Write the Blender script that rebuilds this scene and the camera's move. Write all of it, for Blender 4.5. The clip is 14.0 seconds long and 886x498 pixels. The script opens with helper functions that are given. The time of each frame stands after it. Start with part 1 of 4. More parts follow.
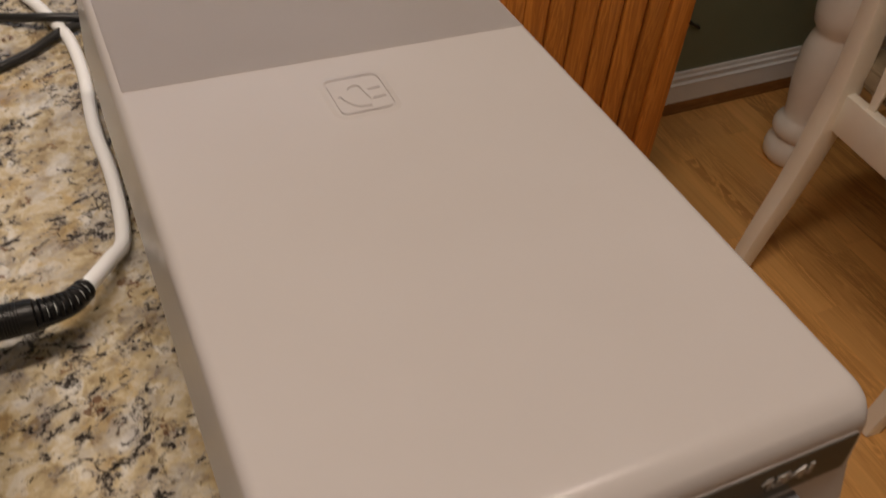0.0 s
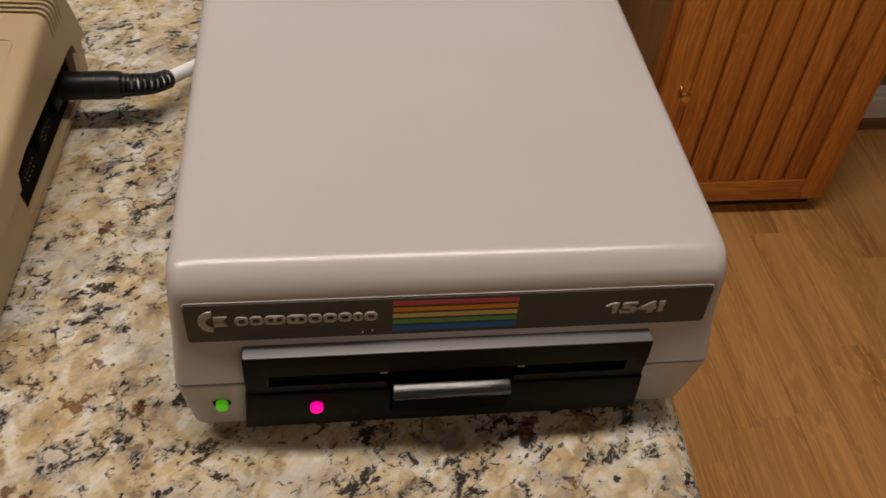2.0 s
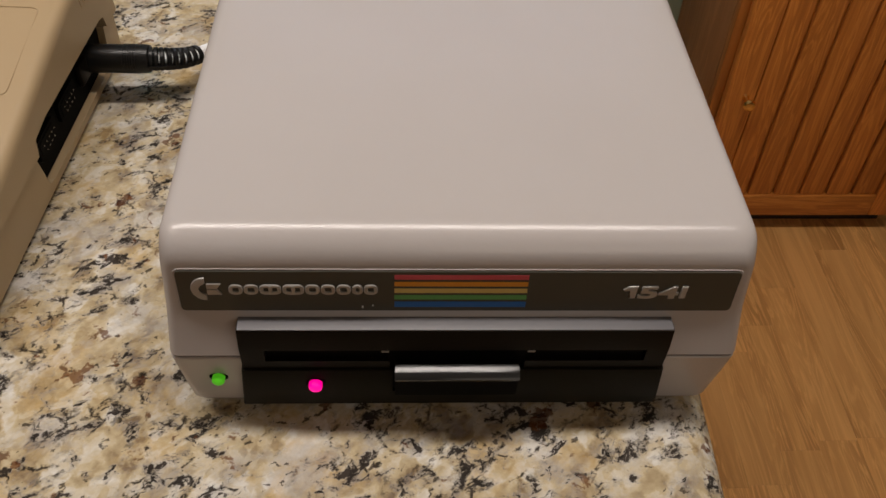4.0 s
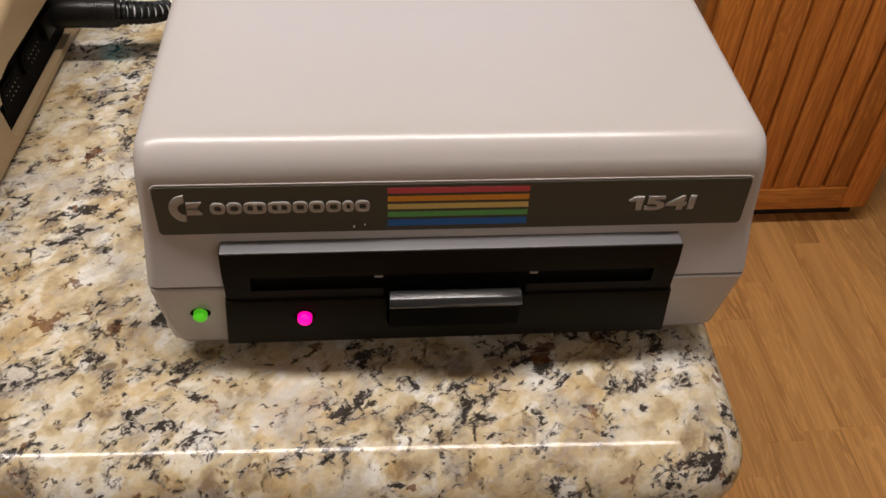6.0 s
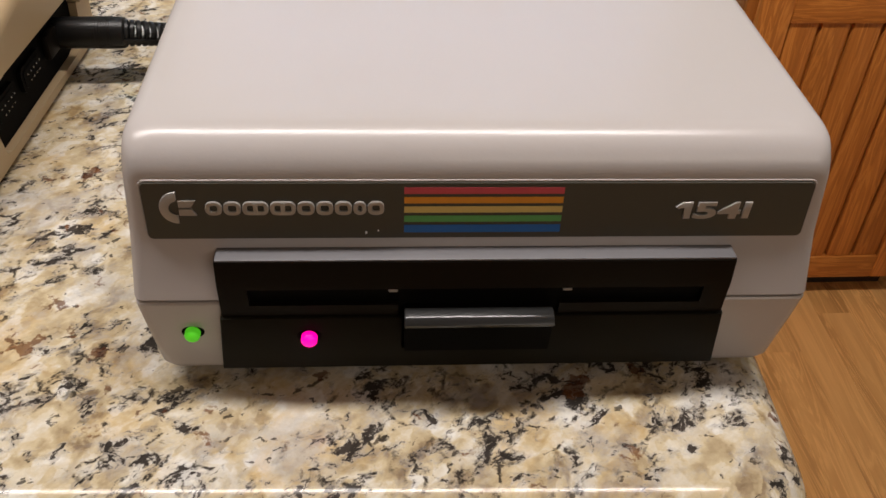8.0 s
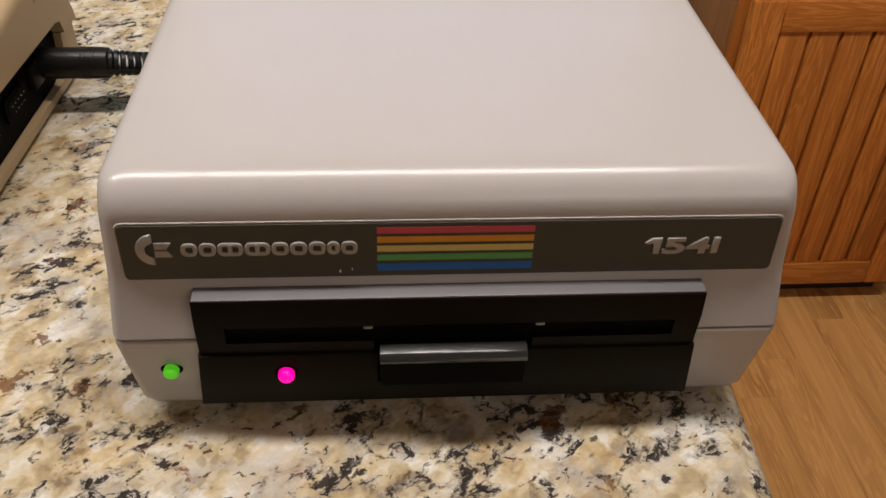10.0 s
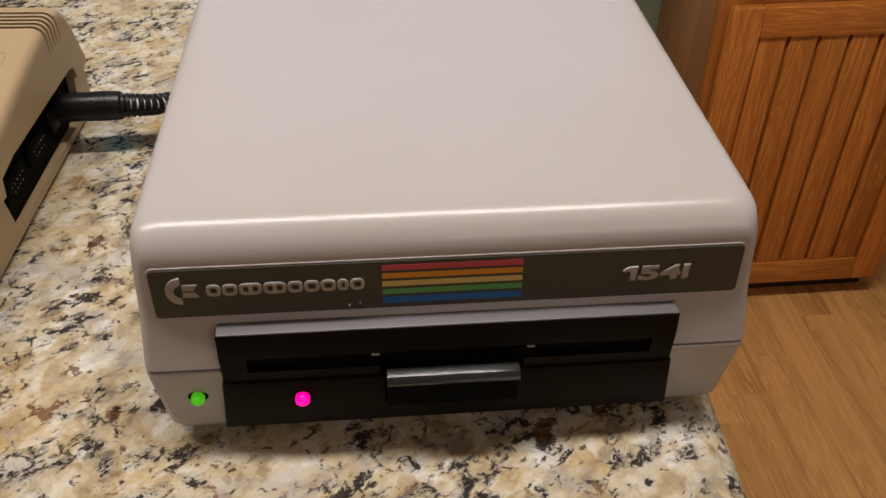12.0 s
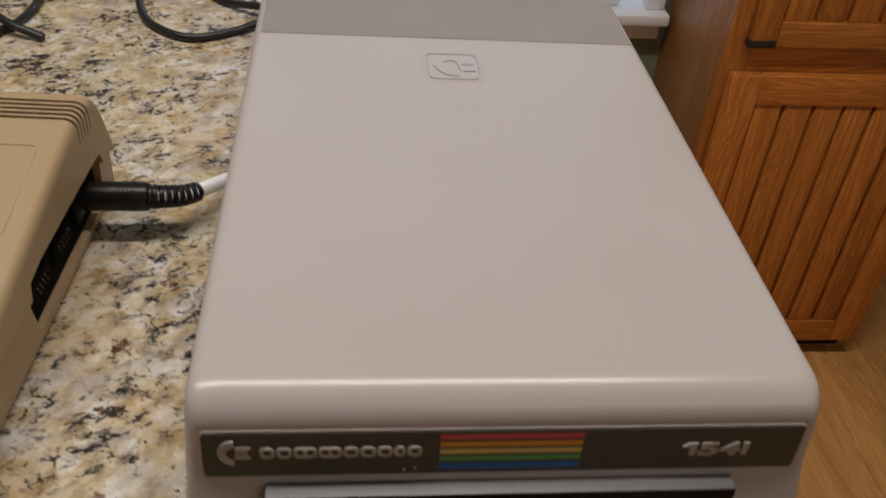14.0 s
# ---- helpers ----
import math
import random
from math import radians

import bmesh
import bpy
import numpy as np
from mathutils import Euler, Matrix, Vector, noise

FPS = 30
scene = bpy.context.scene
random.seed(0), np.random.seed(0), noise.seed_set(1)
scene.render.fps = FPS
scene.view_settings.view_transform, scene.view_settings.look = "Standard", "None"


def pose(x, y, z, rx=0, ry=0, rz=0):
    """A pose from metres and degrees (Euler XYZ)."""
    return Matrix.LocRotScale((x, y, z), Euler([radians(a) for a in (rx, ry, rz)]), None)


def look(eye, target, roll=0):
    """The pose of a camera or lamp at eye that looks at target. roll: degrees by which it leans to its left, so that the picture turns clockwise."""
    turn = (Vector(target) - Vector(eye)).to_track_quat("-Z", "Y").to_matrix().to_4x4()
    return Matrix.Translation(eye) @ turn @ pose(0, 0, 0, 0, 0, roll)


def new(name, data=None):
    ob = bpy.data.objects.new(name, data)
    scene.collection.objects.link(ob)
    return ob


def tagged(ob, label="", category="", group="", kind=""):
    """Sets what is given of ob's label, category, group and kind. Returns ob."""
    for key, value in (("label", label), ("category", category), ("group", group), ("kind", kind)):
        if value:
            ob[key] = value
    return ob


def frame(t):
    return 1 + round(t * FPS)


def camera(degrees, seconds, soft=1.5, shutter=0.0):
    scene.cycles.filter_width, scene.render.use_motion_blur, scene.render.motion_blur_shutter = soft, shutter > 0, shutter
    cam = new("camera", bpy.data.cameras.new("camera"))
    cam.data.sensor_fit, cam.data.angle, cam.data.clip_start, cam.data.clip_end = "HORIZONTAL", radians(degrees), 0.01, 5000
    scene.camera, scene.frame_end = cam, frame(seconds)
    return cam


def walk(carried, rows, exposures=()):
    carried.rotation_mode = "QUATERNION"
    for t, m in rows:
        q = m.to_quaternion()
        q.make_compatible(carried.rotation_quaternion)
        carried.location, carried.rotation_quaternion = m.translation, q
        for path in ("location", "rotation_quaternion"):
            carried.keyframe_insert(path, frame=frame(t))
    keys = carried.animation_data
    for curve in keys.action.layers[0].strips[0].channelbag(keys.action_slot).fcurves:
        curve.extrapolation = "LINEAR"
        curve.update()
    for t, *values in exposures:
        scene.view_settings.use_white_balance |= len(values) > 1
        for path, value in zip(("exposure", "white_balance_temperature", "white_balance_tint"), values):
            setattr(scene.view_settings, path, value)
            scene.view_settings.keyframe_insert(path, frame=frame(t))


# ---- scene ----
cam = camera(53.1, 14.0, soft=1.5, shutter=0.3)
PATH = [
    (0, (-0.118, -0.089, 1.228), (0.567, 1.169, -0.168), 5.8),
    (0.5, (-0.112, -0.115, 1.215), (0.565, 1.057, -0.257), 6.8),
    (1, (-0.089, -0.145, 1.218), (0.581, 1.024, -0.26), 6.8),
    (1.5, (-0.05, -0.183, 1.224), (0.387, 1.093, -0.253), 6.0),
    (2, (-0.041, -0.2, 1.23), (0.189, 1.145, -0.232), 4.9),
    (2.2, (-0.0446, -0.1984, 1.2203), (0.1535, 1.150, -0.2506), 5.39),
    (4.3, (-0.0189, -0.1994, 1.2037), (0.0691, 1.190, -0.2377), 2.41),
    (4.5, (-0.024, -0.204, 1.198), (0.076, 1.196, -0.228), 2.4),
    (5, (-0.018, -0.208, 1.187), (0.096, 1.194, -0.235), 2.3),
    (5.5, (-0.023, -0.213, 1.187), (0.119, 1.19, -0.232), 2.5),
    (6, (-0.028, -0.212, 1.171), (0.128, 1.195, -0.241), 2.7),
    (6.5, (-0.024, -0.209, 1.166), (0.125, 1.225, -0.22), 2.6),
    (7, (-0.024, -0.2, 1.149), (0.122, 1.289, -0.178), 2.6),
    (7.5, (-0.028, -0.201, 1.137), (0.106, 1.308, -0.169), 2.6),
    (7.7, (-0.028, -0.202, 1.134), (0.099, 1.317, -0.161), 2.4),
    (9.8, (-0.02, -0.198, 1.139), (0.1, 1.335, -0.138), 1.4),
    (10, (-0.02, -0.199, 1.144), (0.104, 1.333, -0.136), 1.6),
    (10.5, (-0.016, -0.204, 1.15), (0.114, 1.34, -0.115), 1.5),
    (11, (-0.011, -0.212, 1.163), (0.123, 1.335, -0.097), 0.7),
    (11.5, (-0.02, -0.212, 1.167), (0.111, 1.328, -0.102), 0.3),
    (12, (-0.023, -0.215, 1.17), (0.117, 1.321, -0.104), 0.3),
    (12.5, (-0.028, -0.214, 1.178), (0.152, 1.339, -0.068), 2.3),
    (13, (-0.027, -0.212, 1.178), (0.178, 1.341, -0.065), 3.0),
    (13.5, (-0.033, -0.202, 1.185), (0.19, 1.345, -0.063), 3.7),
    (13.8, (-0.042, -0.19, 1.189), (0.176, 1.368, -0.045), 4.8),
    (14, (-0.051, -0.178, 1.202), (0.156, 1.376, -0.039), 4.8),
]
EXPOSURES = [(0.0, -0.78, 7400, 14), (0.5, -0.83, 7300, 13), (1.0, -0.78, 7150, 13), (1.5, -0.68, 7000, 13), (2.0, -0.61, 6850, 12), (4.5, -0.56, 6550, 10), (5.0, -0.4, 6500, 10), (6.0, -0.12, 6400, 10), (7.5, -0.08, 6300, 10), (10.0, -0.16, 6450, 10), (11.0, -0.22, 6500, 10), (12.5, -0.31, 6450, 10), (13.3, -0.44, 6450, 10), (14.0, -0.71, 6500, 10)]
walk(cam, [(t, look(eye, target, roll)) for t, eye, target, roll in PATH], EXPOSURES)

# ---- light ----
world = bpy.data.worlds.new("world")
scene.world = world
world.use_nodes = True
world.node_tree.nodes["Background"].inputs[0].default_value = (0.55, 0.65, 0.9, 1)
world.node_tree.nodes["Background"].inputs[1].default_value = 0.12


def area_lamp(name, eye, target, sx, sy, watts, colour):
    data = bpy.data.lights.new(name, "AREA")
    data.shape, data.size, data.size_y = "RECTANGLE", sx, sy
    data.energy, data.color = watts, colour
    ob = new(name, data)
    ob.matrix_world = look(eye, target)
    return ob


WARM = (1.0, 0.91, 0.84)
area_lamp("ceiling_light_over_counter", (-0.30, 0.17, 2.40), (-0.30, 0.17, 0.0), 1.85, 0.12, 35.5, WARM)
# Broad unseen fill below the ceiling, added to brighten the south-facing fronts.
area_lamp("ceiling_light_kitchen", (1.10, -2.30, 2.00), (0.05, 0.2, 0.9), 2.20, 0.80, 12.0, (1.0, 0.86, 0.72))
area_lamp("window_daylight", (0.07, 1.40, 1.25), (0.07, 0.0, 1.2), 0.75, 1.2, 7.0, (0.62, 0.76, 1.0))


# ---- materials ----
class Mat:
    """A small builder round one Principled material."""

    def __init__(self, name, rough=0.5, metal=0.0):
        self.m = bpy.data.materials.new(name)
        self.m.use_nodes = True
        self.t = self.m.node_tree
        self.b = self.t.nodes["Principled BSDF"]
        self.b.inputs["Roughness"].default_value = rough
        self.b.inputs["Metallic"].default_value = metal

    def node(self, kind, **kw):
        n = self.t.nodes.new(kind)
        for k, v in kw.items():
            n.inputs[k].default_value = v
        return n

    def link(self, a, b):
        self.t.links.new(a, b)

    def coords(self, scale=(1, 1, 1), rot=(0, 0, 0), kind="Object"):
        c = self.node("ShaderNodeTexCoord")
        m = self.node("ShaderNodeMapping", Scale=scale, Rotation=[radians(a) for a in rot])
        self.link(c.outputs[kind], m.inputs["Vector"])
        return m.outputs["Vector"]

    def noise(self, vec, scale, detail=4, rough=0.55, dist=0.0):
        n = self.node("ShaderNodeTexNoise", Scale=scale, Detail=detail, Roughness=rough, Distortion=dist)
        self.link(vec, n.inputs["Vector"])
        return n.outputs["Fac"]

    def ramp(self, fac, stops):
        r = self.node("ShaderNodeValToRGB")
        e = r.color_ramp.elements
        while len(e) < len(stops):
            e.new(0.5)
        for el, (p, c) in zip(e, stops):
            el.position = p
            el.color = (*c, 1) if len(c) == 3 else c
        self.link(fac, r.inputs["Fac"])
        return r.outputs["Color"]

    def mask(self, fac, lo, hi):
        n = self.node("ShaderNodeMapRange")
        n.inputs["From Min"].default_value, n.inputs["From Max"].default_value = lo, hi
        self.link(fac, n.inputs["Value"])
        return n.outputs["Result"]

    def mix(self, fac, a, b, mode="MIX"):
        n = self.t.nodes.new("ShaderNodeMix")
        n.data_type, n.blend_type = "RGBA", mode
        for sock, v in ((n.inputs[0], fac), (n.inputs[6], a), (n.inputs[7], b)):
            if isinstance(v, (int, float)):
                sock.default_value = v
            elif isinstance(v, tuple):
                sock.default_value = (*v, 1)
            else:
                self.link(v, sock)
        return n.outputs[2]

    def math(self, op, a, b):
        n = self.t.nodes.new("ShaderNodeMath")
        n.operation = op
        for sock, v in zip(n.inputs, (a, b)):
            if isinstance(v, (int, float)):
                sock.default_value = v
            else:
                self.link(v, sock)
        return n.outputs[0]

    def colour(self, c):
        if isinstance(c, tuple):
            self.b.inputs["Base Color"].default_value = (*c, 1)
        else:
            self.link(c, self.b.inputs["Base Color"])
        return self

    def rough(self, fac, lo, hi):
        n = self.node("ShaderNodeMapRange")
        n.inputs["To Min"].default_value, n.inputs["To Max"].default_value = lo, hi
        self.link(fac, n.inputs["Value"])
        self.link(n.outputs["Result"], self.b.inputs["Roughness"])
        return self

    def bump(self, fac, strength, distance):
        n = self.node("ShaderNodeBump", Strength=strength, Distance=distance)
        self.link(fac, n.inputs["Height"])
        self.link(n.outputs["Normal"], self.b.inputs["Normal"])
        return self


def plastic(name, base, dark, rough_lo, rough_hi, grain=1800, bump=0.12, gloss=0.5):
    m = Mat(name)
    m.b.inputs["Specular IOR Level"].default_value = gloss
    v = m.coords()
    soft = m.noise(v, 9, 5)
    fine = m.noise(v, grain, 2, 0.6)
    m.colour(m.mix(m.mask(soft, 0.3, 0.75), base, dark))
    m.rough(soft, rough_lo, rough_hi)
    m.bump(fine, bump, 0.0002)
    return m.m


CASE = plastic("case_plastic_warm_grey", (0.476, 0.446, 0.440), (0.456, 0.424, 0.414), 0.225, 0.265, 1000, 0.12, 0.50)
TAN = plastic("computer_plastic_tan", (0.42, 0.310, 0.180), (0.385, 0.281, 0.158), 0.38, 0.5)
BLACK = plastic("black_plastic", (0.0045, 0.0034, 0.0026), (0.0075, 0.0056, 0.0042), 0.34, 0.46, 900, 0.2, 0.09)
# Lighter grey than the bezel: overhead light on the ledge is in the colour.
LEDGE = plastic("black_edge_with_sheen", (0.105, 0.103, 0.112), (0.165, 0.162, 0.172), 0.36, 0.5, 700, 0.3, 0.7)
LEVER = plastic("glossy_black_lever", (0.015, 0.015, 0.015), (0.02, 0.02, 0.02), 0.13, 0.20, 900, 0.1, 0.34)
FACE = plastic("faceplate_dark_olive", (0.0100, 0.0084, 0.0050), (0.0080, 0.0067, 0.0041), 0.45, 0.58, 1500, 0.2, 0.09)
BADGE = plastic("badge_dark_olive", (0.074, 0.072, 0.059), (0.064, 0.062, 0.050), 0.40, 0.5, 1500, 0.1, 0.35)
RUBBER = plastic("black_rubber", (0.004, 0.004, 0.0045), (0.007, 0.007, 0.007), 0.30, 0.42, 600, 0.3, 0.36)
CORD = plastic("black_cord", (0.012, 0.012, 0.013), (0.02, 0.02, 0.02), 0.33, 0.45, 600, 0.15)
WHITECORD = plastic("white_cable", (0.93, 0.95, 0.97), (0.90, 0.91, 0.92), 0.35, 0.5, 500, 0.1)
# Near-black: shade of slots and recesses put into the colour; also black parts.
CAVITY = plastic("black_and_recess_shade", (0.0022, 0.0021, 0.0020), (0.003, 0.0028, 0.0026), 0.6, 0.8, 600, 0.1, 0.06)

m = Mat("brushed_silver_paint", 0.4, 0.35)
CHROME = m.colour(m.mix(m.noise(m.coords(), 400), (0.36, 0.35, 0.335), (0.46, 0.445, 0.425))).m
m = Mat("steel_pin", 0.25, 1.0)
PIN = m.colour((0.5, 0.48, 0.44)).m
m = Mat("polished_brass", 0.22, 1.0)
BRASS = m.colour(m.mix(m.noise(m.coords(), 60), (0.85, 0.60, 0.24), (0.75, 0.50, 0.18))).m


def stripe_ink(name, c):
    s = Mat(name, 0.42)
    return s.colour(s.mix(s.noise(s.coords(), 300), c, tuple(0.85 * k for k in c))).m


INK = [stripe_ink(n, c) for n, c in (
    ("ink_red", (0.64, 0.085, 0.12)), ("ink_orange", (0.78, 0.32, 0.03)), ("ink_yellow", (0.72, 0.56, 0.19)),
    ("ink_green", (0.11, 0.40, 0.12)), ("ink_blue", (0.012, 0.15, 0.52)))]


def lens(name, c, strength):
    s = Mat(name, 0.4)
    s.colour(c)
    s.b.inputs["Emission Color"].default_value = (*c, 1)
    s.b.inputs["Emission Strength"].default_value = strength
    return s.m


GREEN_LED = lens("green_led", (0.11, 0.72, 0.02), 0.40)
TEAL_LED = lens("teal_display_light", (0.02, 0.62, 0.75), 10.0)
RED_LED = lens("red_led", (1.0, 0.0, 0.28), 1.6)


def granite():
    s = Mat("granite")
    v = s.coords((1, 1, 1), (0, 0, -30))

    def grain(turn, scale):
        """Coordinates turned about z, then stretched."""
        n = s.node("ShaderNodeMapping", Scale=scale)
        s.link(s.coords((1, 1, 1), (0, 0, turn)), n.inputs["Vector"])
        return n.outputs["Vector"]

    vs = grain(-42, (0.95, 1.12, 1.0))

    def warped(vec, scale, amount):
        n = s.node("ShaderNodeTexNoise", Scale=scale, Detail=4)
        s.link(vec, n.inputs["Vector"])
        w = s.node("ShaderNodeVectorMath")
        w.operation = "MULTIPLY_ADD"
        s.link(n.outputs["Color"], w.inputs[0])
        w.inputs[1].default_value = (amount,) * 3
        s.link(vec, w.inputs[2])
        return w.outputs[0]

    vw = warped(warped(vs, 60, 0.012), 260, 0.006)

    def crystals(scale, smooth):
        n = s.node("ShaderNodeTexVoronoi", Scale=scale, Randomness=1.0)
        n.feature = "SMOOTH_F1"
        n.inputs["Smoothness"].default_value = smooth
        s.link(vw, n.inputs["Vector"])
        return s.mask(n.outputs["Color"], 0.0, 1.0)

    def joints(scale):
        n = s.node("ShaderNodeTexVoronoi", Scale=scale, Randomness=1.0)
        n.feature = "DISTANCE_TO_EDGE"
        s.link(vw, n.inputs["Vector"])
        return n.outputs["Distance"]

    # creamy yellow ground in soft clouds, with pebbly crystals in it
    clouds = s.noise(warped(vs, 50, 0.02), 52, 6, 0.64)
    big, small = crystals(112, 0.55), crystals(260, 0.50)
    tone = s.math("ADD", s.math("MULTIPLY", clouds, 0.50), s.math("ADD", s.math("MULTIPLY", big, 0.32), s.math("MULTIPLY", small, 0.18)))
    base = s.ramp(tone, [(0.30, (0.23, 0.165, 0.100)), (0.40, (0.42, 0.335, 0.205)), (0.49, (0.54, 0.450, 0.295)), (0.57, (0.61, 0.55, 0.430)), (0.66, (0.70, 0.68, 0.63))])
    ochre = s.mask(s.noise(warped(v, 60, 0.015), 40, 5, 0.62), 0.53, 0.68)
    base = s.mix(s.math("MULTIPLY", ochre, 0.40), base, (0.54, 0.34, 0.10))
    # translucent blue-grey quartz in large soft patches
    smoke = s.mask(s.noise(warped(vs, 80, 0.014), 38, 6, 0.66), 0.50, 0.64)
    base = s.mix(s.math("MULTIPLY", smoke, 0.58), base, s.mix(tone, (0.17, 0.17, 0.185), (0.72, 0.715, 0.71)))
    # black mica: crooked threads along the joints of the crystals, and flecks, gathered in drifts
    drift = s.noise(warped(vs, 50, 0.02), 24, 5, 0.62)
    gather = s.mask(drift, 0.40, 0.62)
    vf = grain(-30, (0.84, 1.20, 1.0))
    fl = s.noise(warped(warped(vf, 75, 0.016), 240, 0.006), 112, 6, 0.66)
    fl2 = s.noise(warped(vs, 90, 0.014), 70, 4, 0.62)
    reach = s.math("ADD", fl, s.math("MULTIPLY", gather, 0.125))
    halo = s.mask(reach, 0.570, 0.660)
    base = s.mix(s.math("MULTIPLY", halo, 0.55), base, s.mix(small, (0.175, 0.165, 0.165), (0.45, 0.44, 0.435)))
    dark = s.mask(reach, 0.655, 0.684)
    thread = s.mask(joints(72), 0.075, 0.025)
    thread = s.math("MULTIPLY", thread, s.math("MULTIPLY", s.mask(drift, 0.45, 0.52), s.mask(fl2, 0.46, 0.53)))
    thread = s.math("MULTIPLY", thread, s.mask(s.noise(v, 330, 3, 0.6), 0.42, 0.52))
    dark = s.math("MAXIMUM", dark, thread)
    fine = s.mask(joints(128), 0.10, 0.03)
    fine = s.math("MULTIPLY", fine, s.math("MULTIPLY", s.mask(drift, 0.50, 0.56), s.mask(fl, 0.49, 0.55)))
    dark = s.math("MAXIMUM", dark, fine)
    speck = s.mask(s.noise(warped(vf, 200, 0.006), 215, 3, 0.55), 0.645, 0.680)
    dark = s.math("MAXIMUM", dark, s.math("MULTIPLY", speck, 0.85))
    base = s.mix(s.math("MULTIPLY", dark, 0.95), base, s.mix(small, (0.006, 0.0055, 0.006), (0.040, 0.030, 0.025)))
    # rusty brown and maroon stains
    rust = s.mask(s.noise(warped(v, 140, 0.010), 74, 4, 0.6), 0.632, 0.668)
    base = s.mix(s.math("MULTIPLY", rust, 0.80), base, s.mix(small, (0.045, 0.014, 0.012), (0.19, 0.075, 0.022)))
    mottle = s.mask(s.noise(vs, 420, 4, 0.7), 0.30, 0.70)
    s.colour(s.mix(0.45, base, s.mix(mottle, (0.72, 0.70, 0.68), (1.0, 1.0, 1.0)), "MULTIPLY"))
    s.b.inputs["Specular IOR Level"].default_value = 0.20
    s.rough(fl, 0.10, 0.17)
    s.bump(s.noise(v, 300, 3), 0.03, 0.0003)
    return s.m


GRANITE = granite()


def oak(name, along, light, mid, dark, tint=0.14, rough=(0.28, 0.42), fine=1.0, lines=0.30, pore=0.60, turns=9.0, patch=None):
    """Oak with its grain along the given axis; each piece shifts and tints the figure by its own random number."""
    s = Mat(name)
    c = s.node("ShaderNodeTexCoord")
    info = s.node("ShaderNodeObjectInfo")
    shift = s.node("ShaderNodeVectorMath")
    shift.operation = "MULTIPLY_ADD"
    comb = s.node("ShaderNodeCombineXYZ")
    for i in range(3):
        s.link(info.outputs["Random"], comb.inputs[i])
    s.link(comb.outputs[0], shift.inputs[0])
    shift.inputs[1].default_value = (17.0, 23.0, 31.0)
    s.link(c.outputs["Object"], shift.inputs[2])
    sc = [9.0, 9.0, 9.0]
    sc["xyz".index(along)] = 0.8
    mp = s.node("ShaderNodeMapping", Scale=sc)
    s.link(shift.outputs[0], mp.inputs["Vector"])
    v = mp.outputs["Vector"]
    figure = s.noise(v, 2.6, 4, 0.55, 1.6)
    rings = s.node("ShaderNodeMath")
    rings.operation = "FRACT"
    s.link(s.math("MULTIPLY", figure, turns), rings.inputs[0])
    saw = rings.outputs[0]
    tri = s.math("ABSOLUTE", s.math("SUBTRACT", saw, 0.5), 0.0)
    line = s.mask(tri, 0.5, 0.22)
    if patch:
        line = s.math("MULTIPLY", line, s.mask(s.noise(v, 1.1, 3, 0.6), *patch))
    sc2 = [240.0 * fine] * 3
    sc2["xyz".index(along)] = 3.0
    mp2 = s.node("ShaderNodeMapping", Scale=sc2)
    s.link(shift.outputs[0], mp2.inputs["Vector"])
    pores = s.noise(mp2.outputs["Vector"], 1.0, 3, 0.6)
    col = s.ramp(s.math("ADD", s.math("MULTIPLY", line, lines), s.math("MULTIPLY", pores, pore)), [(0.22, light), (0.48, mid), (0.85, dark)])
    hsv = s.node("ShaderNodeHueSaturation")
    s.link(col, hsv.inputs["Color"])
    mr = s.node("ShaderNodeMapRange")
    mr.inputs["To Min"].default_value, mr.inputs["To Max"].default_value = 1 - tint, 1 + tint
    s.link(info.outputs["Random"], mr.inputs["Value"])
    s.link(mr.outputs["Result"], hsv.inputs["Value"])
    s.colour(hsv.outputs["Color"])
    s.rough(pores, *rough)
    s.bump(pores, 0.12, 0.0006)
    return s.m


OAK = dict(light=(0.57, 0.222, 0.043), mid=(0.46, 0.160, 0.028), dark=(0.18, 0.050, 0.009))
OAK_Z = oak("oak_upright", "z", **OAK, lines=0.30, pore=0.48, turns=7.0)
OAK_X = oak("oak_lengthwise", "x", **OAK, lines=0.30, pore=0.48, turns=7.0)
# Duller, darker oak for the side panels than for the front.
DULL_OAK = oak("dull_brown_oak", "z", (0.40, 0.185, 0.066), (0.33, 0.145, 0.048), (0.19, 0.078, 0.022), lines=0.30, pore=0.42, turns=4.0)
FLOORWOOD = oak("floor_oak", "y", (0.74, 0.400, 0.140), (0.62, 0.320, 0.104), (0.40, 0.185, 0.054), 0.11, (0.28, 0.38), 0.45, 0.60, 0.54, 8.0, (0.38, 0.70))
SHOEWOOD = oak("shoe_oak", "x", (0.34, 0.16, 0.055), (0.26, 0.115, 0.036), (0.16, 0.07, 0.02), 0.05)


def paint(name, base, dark, rough, scale=14, bumpy=0.05, bscale=260):
    s = Mat(name)
    v = s.coords()
    n = s.noise(v, scale, 5)
    s.colour(s.mix(s.mask(n, 0.3, 0.75), base, dark))
    s.rough(n, rough, rough + 0.12)
    s.bump(s.noise(v, bscale, 3), bumpy, 0.001)
    return s.m


